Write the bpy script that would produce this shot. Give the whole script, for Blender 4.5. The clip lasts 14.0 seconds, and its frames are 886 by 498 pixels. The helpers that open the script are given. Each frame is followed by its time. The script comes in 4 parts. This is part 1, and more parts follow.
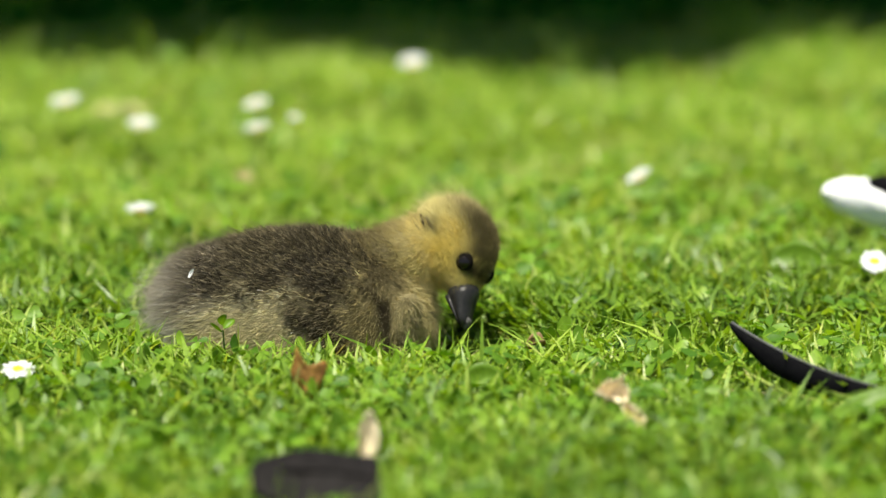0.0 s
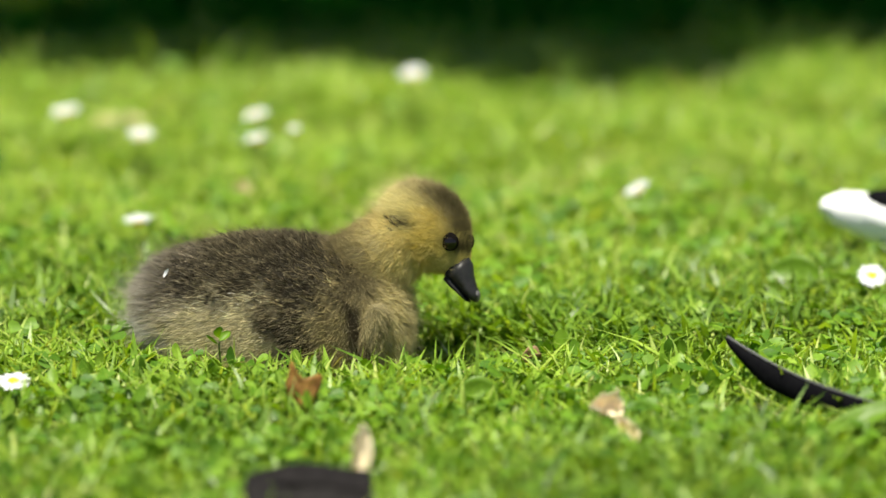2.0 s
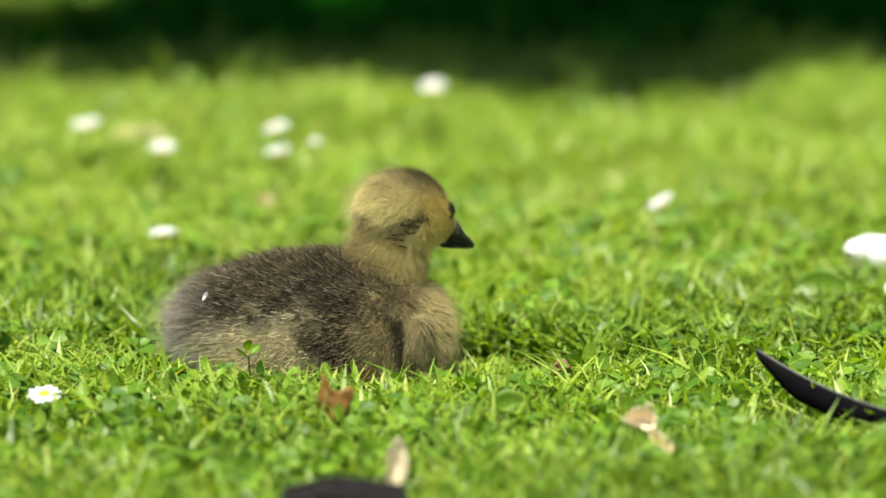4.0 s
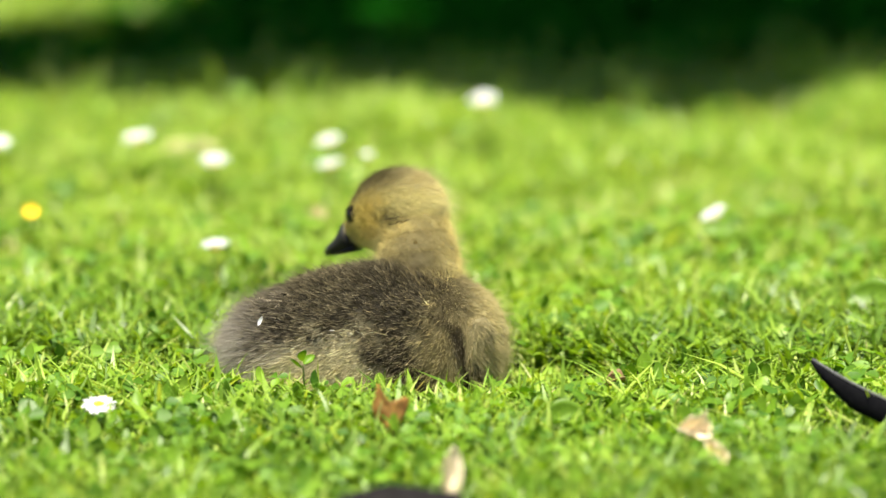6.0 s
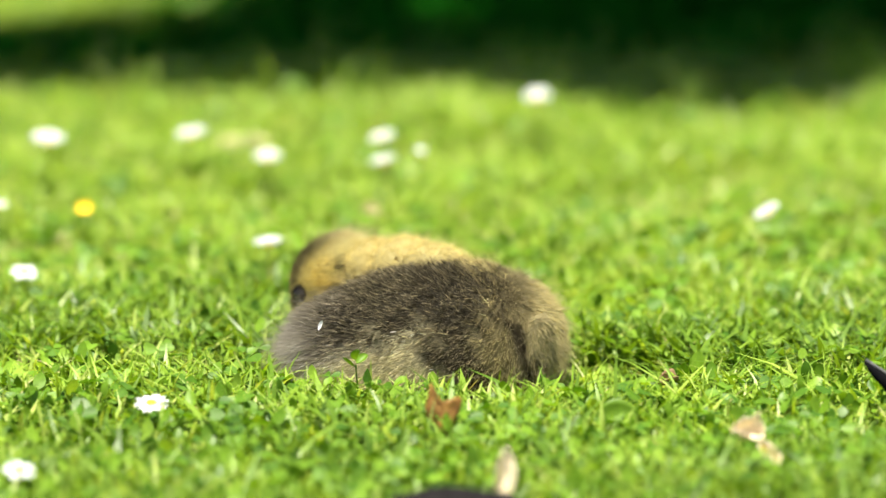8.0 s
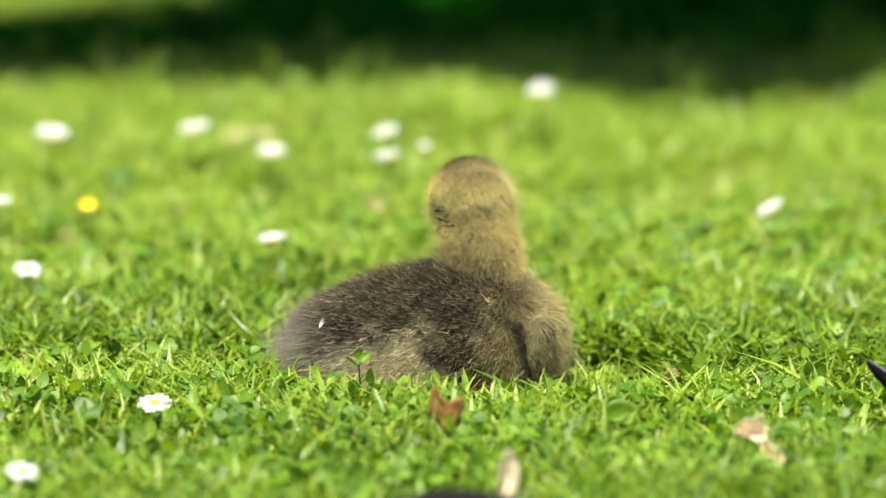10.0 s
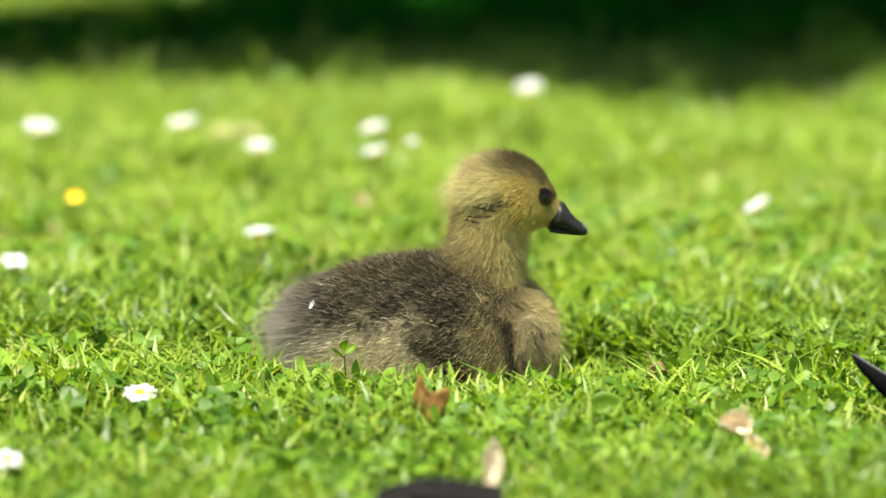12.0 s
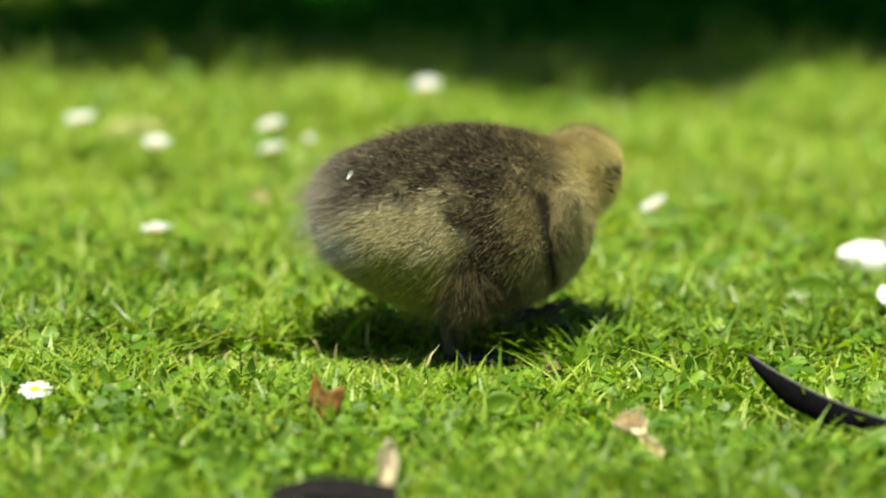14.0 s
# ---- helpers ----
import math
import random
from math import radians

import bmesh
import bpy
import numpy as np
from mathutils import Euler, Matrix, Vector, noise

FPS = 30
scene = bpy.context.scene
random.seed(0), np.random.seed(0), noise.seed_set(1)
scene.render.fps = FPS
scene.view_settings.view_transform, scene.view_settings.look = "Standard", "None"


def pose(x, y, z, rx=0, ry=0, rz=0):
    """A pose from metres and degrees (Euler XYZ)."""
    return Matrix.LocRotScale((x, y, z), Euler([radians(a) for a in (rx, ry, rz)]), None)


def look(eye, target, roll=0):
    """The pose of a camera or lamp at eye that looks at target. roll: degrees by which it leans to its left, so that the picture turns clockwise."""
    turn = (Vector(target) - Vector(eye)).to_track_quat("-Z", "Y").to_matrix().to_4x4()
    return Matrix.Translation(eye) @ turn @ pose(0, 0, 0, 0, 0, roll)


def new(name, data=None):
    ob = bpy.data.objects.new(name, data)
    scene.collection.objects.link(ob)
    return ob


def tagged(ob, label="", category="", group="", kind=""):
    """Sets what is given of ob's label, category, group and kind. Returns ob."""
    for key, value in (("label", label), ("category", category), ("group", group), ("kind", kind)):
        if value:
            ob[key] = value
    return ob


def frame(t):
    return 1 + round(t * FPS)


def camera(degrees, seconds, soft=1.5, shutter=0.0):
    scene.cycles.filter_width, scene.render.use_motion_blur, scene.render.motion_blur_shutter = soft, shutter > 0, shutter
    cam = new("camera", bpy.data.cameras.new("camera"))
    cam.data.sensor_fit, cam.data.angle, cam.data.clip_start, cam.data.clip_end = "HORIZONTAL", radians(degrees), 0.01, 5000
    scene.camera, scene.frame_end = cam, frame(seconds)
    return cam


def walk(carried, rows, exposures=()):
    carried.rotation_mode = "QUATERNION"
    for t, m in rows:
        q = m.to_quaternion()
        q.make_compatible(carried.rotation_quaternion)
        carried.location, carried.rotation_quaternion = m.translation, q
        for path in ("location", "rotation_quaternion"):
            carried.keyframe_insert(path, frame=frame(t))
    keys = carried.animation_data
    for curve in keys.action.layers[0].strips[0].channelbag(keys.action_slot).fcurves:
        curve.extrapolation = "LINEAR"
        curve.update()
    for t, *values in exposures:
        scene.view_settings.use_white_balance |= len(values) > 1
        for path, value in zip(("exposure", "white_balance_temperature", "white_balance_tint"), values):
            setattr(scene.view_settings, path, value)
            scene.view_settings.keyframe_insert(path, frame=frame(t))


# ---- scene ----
# The camera, hand-held at a long lens, and its way: seconds, x, y, z, turn to the right, tilt down, lean to the left
CAMERA = [
    (0.0, 0.0306, -4.0961, 0.9284, 0.425, 12.139, -0.368),
    (0.5, 0.0280, -4.0944, 0.9353, 0.470, 12.223, -0.454),
    (1.0, 0.0248, -4.0939, 0.9339, 0.514, 12.181, -0.226),
    (1.5, 0.0088, -4.0946, 0.9343, 0.757, 12.154, -0.099),
    (2.0, 0.0450, -4.0942, 0.9337, 0.249, 12.114, -0.208),
    (4.5, -0.0005, -4.0935, 0.9371, 0.635, 12.031, -0.080),
    (5.0, 0.0031, -4.0894, 0.9426, 0.438, 12.084, -0.082),
    (5.5, -0.0070, -4.0923, 0.9271, 0.438, 11.843, -0.138),
    (6.0, -0.0056, -4.0930, 0.9232, 0.298, 11.786, -0.249),
    (6.5, 0.0025, -4.0898, 0.9460, 0.052, 12.105, -0.190),
    (7.0, -0.0058, -4.0937, 0.9398, 0.044, 12.005, -0.246),
    (7.5, -0.0100, -4.0896, 0.9478, -0.021, 12.135, -0.233),
    (8.0, -0.0068, -4.0892, 0.9353, -0.115, 11.969, -0.198),
    (10.5, -0.0020, -4.0870, 0.9590, -0.226, 12.305, -0.109),
    (11.0, 0.0045, -4.0915, 0.9386, -0.311, 12.008, -0.040),
    (11.5, -0.0032, -4.0862, 0.9484, -0.150, 12.169, 0.093),
    (12.0, -0.0011, -4.0928, 0.9377, -0.110, 12.058, 0.203),
    (12.5, -0.0010, -4.0933, 0.9445, 0.009, 12.193, 0.232),
    (13.0, 0.0046, -4.0961, 0.9271, 0.096, 12.018, 0.376),
    (13.5, -0.0036, -4.0958, 0.9618, 0.460, 12.540, 0.374),
    (14.0, 0.0015, -4.0923, 0.9448, 0.692, 12.161, 0.672),
]
cam = camera(7.0, 14.0, soft=1.5, shutter=0.5)
cam.data.dof.use_dof = True
cam.data.dof.focus_distance = 4.09
cam.data.dof.aperture_fstop = 3.6
walk(cam, [(t, pose(x, y, z, 90 - tilt, 0, -turn) @ pose(0, 0, 0, 0, 0, lean)) for t, x, y, z, turn, tilt, lean in CAMERA],
     exposures=[(0, 0.92, 6600, 6), (2, 1.0, 6600, 7), (4.5, 1.18, 6580, 9), (6, 1.43, 6580, 9), (6.5, 1.3, 6580, 9), (7, 1.07, 6580, 9), (7.5, 1.38, 6580, 9), (8, 1.43, 6580, 9), (10.5, 1.21, 6580, 9), (11.5, 1.23, 6580, 9), (12.5, 1.42, 6580, 9), (13, 1.44, 6580, 9), (13.5, 1.12, 6800, 4), (14, 0.97, 6900, 2)])

# ---- light ----
SUN_TO = Vector((-0.05, -0.22, 0.97)).normalized()
world = bpy.data.worlds.new("sky")
scene.world = world
world.use_nodes = True
wn = world.node_tree
sky = wn.nodes.new("ShaderNodeTexSky")
sky.sky_type, sky.sun_disc = "NISHITA", False
sky.sun_elevation = math.asin(SUN_TO.z)
sky.sun_rotation = math.atan2(SUN_TO.x, SUN_TO.y)
wn.links.new(sky.outputs[0], wn.nodes["Background"].inputs[0])
wn.nodes["Background"].inputs[1].default_value = 0.058
sun = new("sun", bpy.data.lights.new("sun", "SUN"))
sun.data.energy, sun.data.angle, sun.data.color = 5.0, radians(0.53), (1.0, 0.94, 0.82)
sun.matrix_world = look(SUN_TO * 30, (0, 0, 0))

rng = np.random.default_rng(7)


# ---- materials ----
def nodes_of(name):
    m = bpy.data.materials.new(name)
    m.use_nodes = True
    nt = m.node_tree
    nt.nodes.clear()
    out = nt.nodes.new("ShaderNodeOutputMaterial")
    return m, nt, out


def ramp(nt, fac, stops):
    r = nt.nodes.new("ShaderNodeValToRGB")
    while len(r.color_ramp.elements) < len(stops):
        r.color_ramp.elements.new(0.5)
    for e, (p, c) in zip(r.color_ramp.elements, stops):
        e.position, e.color = p, (*c, 1)
    nt.links.new(fac, r.inputs[0])
    return r.outputs[0]


def noise_tex(nt, scale, detail=3.0, rough=0.6):
    c = nt.nodes.new("ShaderNodeTexCoord")
    n = nt.nodes.new("ShaderNodeTexNoise")
    n.inputs["Scale"].default_value, n.inputs["Detail"].default_value, n.inputs["Roughness"].default_value = scale, detail, rough
    nt.links.new(c.outputs["Object"], n.inputs["Vector"])
    return n.outputs[0]


def mix_rgb(nt, kind, fac, a, b):
    n = nt.nodes.new("ShaderNodeMix")
    n.data_type, n.blend_type = "RGBA", kind
    for socket, value in ((n.inputs[0], fac), (n.inputs[6], a), (n.inputs[7], b)):
        if isinstance(value, bpy.types.NodeSocket):
            nt.links.new(value, socket)
        else:
            socket.default_value = value
    return n.outputs[2]


def leafy(name, stops, through_share=0.35, rough=0.42, patch=9.0, patch_low=(0.8, 0.82, 0.74), spec=0.45):
    """Thin green matter: lit from both sides, each piece of its own shade, patches at a larger scale."""
    m, nt, out = nodes_of(name)
    g = nt.nodes.new("ShaderNodeNewGeometry")
    col = ramp(nt, g.outputs["Random Per Island"], stops)
    patchy = ramp(nt, noise_tex(nt, patch), [(0.3, patch_low), (0.62, (1, 1, 1))])
    col = mix_rgb(nt, "MULTIPLY", 1.0, col, patchy)
    fine = ramp(nt, noise_tex(nt, 420.0, 2.0), [(0.25, (0.8, 0.8, 0.75)), (0.7, (1.1, 1.1, 1.05))])
    col = mix_rgb(nt, "MULTIPLY", 1.0, col, fine)
    p = nt.nodes.new("ShaderNodeBsdfPrincipled")
    p.inputs["Roughness"].default_value = rough
    p.inputs["Specular IOR Level"].default_value = spec
    nt.links.new(col, p.inputs["Base Color"])
    tr = nt.nodes.new("ShaderNodeBsdfTranslucent")
    warm = mix_rgb(nt, "MULTIPLY", 1.0, col, (1.2, 1.12, 0.38, 1))
    nt.links.new(warm, tr.inputs[0])
    mx = nt.nodes.new("ShaderNodeMixShader")
    mx.inputs[0].default_value = through_share
    nt.links.new(p.outputs[0], mx.inputs[1])
    nt.links.new(tr.outputs[0], mx.inputs[2])
    nt.links.new(mx.outputs[0], out.inputs[0])
    return m


def plain(name, stops, rough=0.5, scale=300.0, bump=0.2, spec=0.5, metal=0.0, depth=0.0004):
    m, nt, out = nodes_of(name)
    n = noise_tex(nt, scale)
    col = ramp(nt, n, stops)
    p = nt.nodes.new("ShaderNodeBsdfPrincipled")
    p.inputs["Roughness"].default_value, p.inputs["Metallic"].default_value = rough, metal
    p.inputs["Specular IOR Level"].default_value = spec
    nt.links.new(col, p.inputs["Base Color"])
    b = nt.nodes.new("ShaderNodeBump")
    b.inputs["Strength"].default_value, b.inputs["Distance"].default_value = bump, depth
    nt.links.new(n, b.inputs["Height"])
    nt.links.new(b.outputs[0], p.inputs["Normal"])
    nt.links.new(p.outputs[0], out.inputs[0])
    return m


def downy(name):
    """Down: the pigment of each strand, with the shade at its root, is held by the mesh, paler and darker from strand
    to strand.
    """
    m, nt, out = nodes_of(name)
    a = nt.nodes.new("ShaderNodeAttribute")
    a.attribute_name = "pigment"
    g = nt.nodes.new("ShaderNodeNewGeometry")
    vary = ramp(nt, g.outputs["Random Per Island"], [(0.0, (0.35, 0.33, 0.3)), (0.6, (0.95, 0.95, 0.95)), (1.0, (1.8, 1.75, 1.65))])
    col = mix_rgb(nt, "MULTIPLY", a.outputs["Alpha"], a.outputs["Color"], vary)
    p = nt.nodes.new("ShaderNodeBsdfPrincipled")
    p.inputs["Roughness"].default_value = 0.6
    p.inputs["Specular IOR Level"].default_value = 0.12
    nt.links.new(col, p.inputs["Base Color"])
    tr = nt.nodes.new("ShaderNodeBsdfTranslucent")
    nt.links.new(col, tr.inputs[0])
    mx = nt.nodes.new("ShaderNodeMixShader")
    mx.inputs[0].default_value = 0.52
    nt.links.new(p.outputs[0], mx.inputs[1])
    nt.links.new(tr.outputs[0], mx.inputs[2])
    nt.links.new(mx.outputs[0], out.inputs[0])
    return m


GRASS = leafy("grass", [(0.0, (0.14, 0.26, 0.027)), (0.42, (0.27, 0.425, 0.042)), (0.75, (0.37, 0.53, 0.075)), (1.0, (0.5, 0.57, 0.17))], 0.45, 0.42)
CLOVER = leafy("clover", [(0.0, (0.06, 0.16, 0.009)), (0.6, (0.135, 0.28, 0.015)), (1.0, (0.22, 0.385, 0.028))], 0.42, 0.55)
HERB = leafy("herb", [(0.0, (0.055, 0.145, 0.009)), (0.5, (0.15, 0.285, 0.017)), (0.85, (0.245, 0.41, 0.035)), (1.0, (0.33, 0.49, 0.07))], 0.42, 0.45, spec=0.36)
COARSE = leafy("coarse_grass", [(0.0, (0.065, 0.14, 0.012)), (0.7, (0.15, 0.27, 0.022)), (1.0, (0.25, 0.39, 0.045))], 0.4, 0.42)
STRAW = leafy("straw", [(0.0, (0.45, 0.38, 0.17)), (0.6, (0.52, 0.48, 0.23)), (1.0, (0.5, 0.54, 0.25))], 0.25, 0.6)
# ground cover darkened so that its colour carries the tree's shade
SHADE_COVER = leafy("shade_cover", [(0.0, (0.004, 0.06, 0.002)), (1.0, (0.010, 0.12, 0.004))], 0.15, 0.95, 6.0, spec=0.03)
TREE_LEAF = leafy("tree_leaf", [(0.0, (0.014, 0.07, 0.006)), (1.0, (0.03, 0.11, 0.01))], 0.1, 0.8, 0.8, spec=0.05)
SOIL = plain("soil", [(0.3, (0.020, 0.040, 0.008)), (0.6, (0.035, 0.070, 0.013)), (0.8, (0.05, 0.075, 0.02))], 0.95, 40.0, 0.6, 0.2, 0.0, 0.01)
BARK = plain("bark", [(0.3, (0.05, 0.035, 0.025)), (0.7, (0.12, 0.09, 0.065))], 0.9, 30.0, 0.8, 0.2, 0.0, 0.02)
PETAL = leafy("petal", [(0.0, (0.64, 0.67, 0.76)), (1.0, (0.76, 0.79, 0.88))], 0.3, 0.5, 60.0, (0.93, 0.93, 0.93))
DISC = plain("flower_disc", [(0.3, (0.75, 0.45, 0.02)), (0.7, (0.9, 0.66, 0.04))], 0.7, 900.0, 0.8, 0.2, 0.0, 0.001)
DOWN = downy("down")
HORN = plain("beak_horn", [(0.3, (0.010, 0.010, 0.010)), (0.7, (0.022, 0.021, 0.020))], 0.42, 500.0, 0.3, 0.25)
NAIL = plain("beak_nail", [(0.3, (0.06, 0.058, 0.055)), (0.7, (0.1, 0.095, 0.09))], 0.4, 500.0, 0.2)
EYE = plain("eye_gloss", [(0.3, (0.003, 0.002, 0.002)), (0.7, (0.006, 0.004, 0.003))], 0.05, 50.0, 0.0, 0.4)
LID = plain("eye_rim", [(0.3, (0.003, 0.0025, 0.002)), (0.7, (0.008, 0.006, 0.005))], 0.9, 800.0, 0.3, 0.05)
FURROW_SHADE = plain("furrow_shade", [(0.3, (0.035, 0.027, 0.013)), (0.7, (0.06, 0.047, 0.024))], 0.95, 800.0, 0.3, 0.02)
SKIN = plain("leg_skin", [(0.3, (0.009, 0.009, 0.009)), (0.7, (0.024, 0.023, 0.022))], 0.5, 700.0, 0.6, 0.4, 0.0, 0.0008)
BLACK_VANE = plain("black_vane", [(0.3, (0.004, 0.004, 0.005)), (0.7, (0.007, 0.007, 0.008))], 0.9, 260.0, 0.35, 0.02)
SHAFT_SHEEN = plain("shaft_sheen", [(0.3, (0.05, 0.05, 0.05)), (0.7, (0.11, 0.11, 0.11))], 0.6, 260.0, 0.2)
DARK_VANE = plain("dark_vane", [(0.3, (0.004, 0.0035, 0.0035)), (0.7, (0.014, 0.012, 0.012))], 0.7, 120.0, 0.5, 0.1)
WHITE_VANE = plain("white_vane", [(0.3, (0.74, 0.74, 0.76)), (0.7, (0.84, 0.84, 0.85))], 0.6, 200.0, 0.3)
BROWN_LEAF = leafy("brown_leaf", [(0.0, (0.43, 0.235, 0.06)), (1.0, (0.49, 0.27, 0.07))], 0.4, 0.6, 170.0, (0.4, 0.33, 0.28))
TAN_LEAF = leafy("tan_leaf", [(0.0, (0.82, 0.70, 0.52)), (1.0, (0.86, 0.76, 0.58))], 0.1, 0.7, 160.0, (0.86, 0.8, 0.74))
RED_LEAF = leafy("red_leaf", [(0.0, (0.3, 0.19, 0.1)), (1.0, (0.34, 0.22, 0.12))], 0.2, 0.6, 160.0)


# ---- building ----
def part(name, bm, material, parent, label="", smooth=True):
    me = bpy.data.meshes.new(name)
    bmesh.ops.recalc_face_normals(bm, faces=bm.faces)
    bm.to_mesh(me)
    bm.free()
    me.materials.append(material)
    if smooth:
        me.shade_smooth()
    ob = new(name, me)
    if parent:
        ob.parent = parent
    return tagged(ob, label)


def thing(name, m, label, category, group=""):
    ob = new(name)
    ob.empty_display_size = 0.02
    ob.matrix_basis = m
    return tagged(ob, label, category, group)


def unit(a):
    return a / np.maximum(np.linalg.norm(a, axis=-1, keepdims=True), 1e-12)


def mesh_arrays(name, verts, quads, tris, material, pigment=None, smooth=True):
    """A mesh from arrays: quads and tris index the verts."""
    me = bpy.data.meshes.new(name)
    nq, nt3 = len(quads), len(tris)
    loops = np.concatenate([quads.ravel(), tris.ravel()]).astype(np.int32)
    starts = np.concatenate([np.arange(nq) * 4, nq * 4 + np.arange(nt3) * 3]).astype(np.int32)
    me.vertices.add(len(verts))
    me.vertices.foreach_set("co", verts.astype(np.float32).ravel())
    me.loops.add(len(loops))
    me.loops.foreach_set("vertex_index", loops)
    me.polygons.add(nq + nt3)
    me.polygons.foreach_set("loop_start", starts)
    me.update(calc_edges=True)
    me.validate()
    if pigment is not None:
        a = me.color_attributes.new("pigment", "FLOAT_COLOR", "POINT")
        a.data.foreach_set("color", pigment.astype(np.float32).ravel())
    me.materials.append(material)
    if smooth:
        me.shade_smooth()
    return new(name, me)


def blades(roots, heights, widths, bend, azimuth, lean=0.0):
    """Bent, tapered blades: verts, quads, tris. bend: how far the tip hangs over, as a share of the height."""
    n = len(roots)
    d = np.stack([np.cos(azimuth), np.sin(azimuth), np.zeros(n)], 1)
    turn = azimuth + np.pi / 2 + rng.normal(0, 0.5, n)
    side = np.stack([np.cos(turn), np.sin(turn), np.zeros(n)], 1)
    rows = []
    for s, w in ((0.0, 0.7), (0.38, 1.0), (0.74, 0.72)):
        c = roots + d * (heights * (bend * s ** 1.9 + lean * s))[:, None]
        c[:, 2] += heights * (s - 0.22 * bend * s ** 2.5)
        rows += [c - side * (widths * w / 2)[:, None], c + side * (widths * w / 2)[:, None]]
    tip = roots + d * (heights * (bend + lean))[:, None]
    tip[:, 2] += heights * (1 - 0.22 * bend)
    verts = np.stack(rows + [tip], 1).reshape(-1, 3)
    o = np.arange(n)[:, None] * 7
    quads = np.concatenate([o + [0, 1, 3, 2], o + [2, 3, 5, 4]], 0)
    return verts, quads, o + [4, 5, 6]


def rounded_leaves(roots, heights, sizes, tilt):
    """Small stalked leaves with a rounded outline, folded along the midrib: verts, quads, tris."""
    n = len(roots)
    a = rng.uniform(0, 2 * np.pi, n)
    out = np.stack([np.cos(a), np.sin(a), np.zeros(n)], 1)
    side = np.stack([-np.sin(a), np.cos(a), np.zeros(n)], 1)
    up = np.array([0.0, 0.0, 1.0])
    f = out * np.cos(tilt)[:, None] + up * np.sin(tilt)[:, None]
    nrm = np.cross(f, side)
    base = roots + up * heights[:, None] + out * (0.25 * heights)[:, None]
    slim = rng.uniform(0.28, 0.46, n)
    fold = rng.uniform(0.05, 0.5, n)
    droop = rng.uniform(0.0, 0.45, n)
    rows = []
    for u, w in ((0.0, 0.25), (0.3, 0.86), (0.62, 1.0), (0.88, 0.6)):
        c = base + f * (sizes * u)[:, None] + nrm * (sizes * droop * u * u)[:, None]
        e = (sizes * slim * w)[:, None]
        lift = nrm * (sizes * slim * w * fold)[:, None]
        rows += [c - side * e - lift, c, c + side * e - lift]
    rows.append(base + f * sizes[:, None] + nrm * (sizes * droop)[:, None])
    thin = side * 0.0005
    rows += [roots - thin, roots + thin]
    verts = np.stack(rows, 1).reshape(-1, 3)
    o = np.arange(n)[:, None] * 15
    quads = np.concatenate([o + [k, k + 1, k + 4, k + 3] for k in (0, 1, 3, 4, 6, 7)], 0)
    tris = np.concatenate([o + [9, 10, 12], o + [10, 11, 12], o + [13, 14, 1]], 0)
    return verts, quads, tris


LEAFLET = ((0.0, 0.0), (0.35, 0.36), (0.72, 0.5), (0.97, 0.3), (0.9, 0.0), (0.97, -0.3), (0.72, -0.5), (0.35, -0.36))


def trefoils(roots, heights, sizes):
    """Clover: a thin stalk with three folded leaflets each."""
    n = len(roots)
    az = rng.uniform(0, 2 * np.pi, n)
    tilt = rng.normal(0, 0.35, (n, 2))
    up = unit(np.stack([tilt[:, 0], tilt[:, 1] - 0.15, np.ones(n)], 1))
    top = roots + np.stack([rng.normal(0, 0.003, n), rng.normal(0, 0.003, n), heights], 1)
    verts, quads, tris = [], [], []
    base = 0
    for k in range(3):
        a = az + k * 2.09 + rng.normal(0, 0.15, n)
        f = np.stack([np.cos(a), np.sin(a), np.zeros(n)], 1)
        f = unit(f - up * np.sum(f * up, 1, keepdims=True))
        s = np.cross(up, f)
        fold = rng.uniform(0.1, 0.5, n)
        vs = []
        for u, v in LEAFLET:
            vs.append(top + sizes[:, None] * (f * u + s * v * 0.95) + up * (sizes * (abs(v) * fold - 0.18 * u * u))[:, None])
        verts.append(np.stack(vs, 1).reshape(-1, 3))
        o = base + np.arange(n)[:, None] * 8
        tris += [o + [0, 1, 4], o + [0, 4, 7]]
        quads += [o + [1, 2, 3, 4], o + [4, 5, 6, 7]]
        base += n * 8
    sd = np.array([0.0005, 0, 0])
    verts.append(np.stack([roots - sd, roots + sd, top + sd, top - sd], 1).reshape(-1, 3))
    quads.append(base + np.arange(n)[:, None] * 4 + [0, 1, 2, 3])
    return np.concatenate(verts), np.concatenate(quads), np.concatenate(tris)


def smooth(a, b, x):
    t = np.clip((x - a) / (b - a), 0, 1)
    return t * t * (3 - 2 * t)


def mixc(a, b, f):
    return a * (1 - f[:, None]) + np.asarray(b) * f[:, None]


def patch_noise(p, scale, shift=0.0):
    """A cheap smooth field in about -1 to 1 over the plan."""
    x, y = p[:, 0] * scale + shift, p[:, 1] * scale - shift
    return (np.sin(x + 1.7 * np.sin(y * 0.9)) + np.sin(y * 1.3 + 1.3 * np.sin(x * 0.7 + 2)) + np.sin((x + y) * 0.6 + 4)) / 3


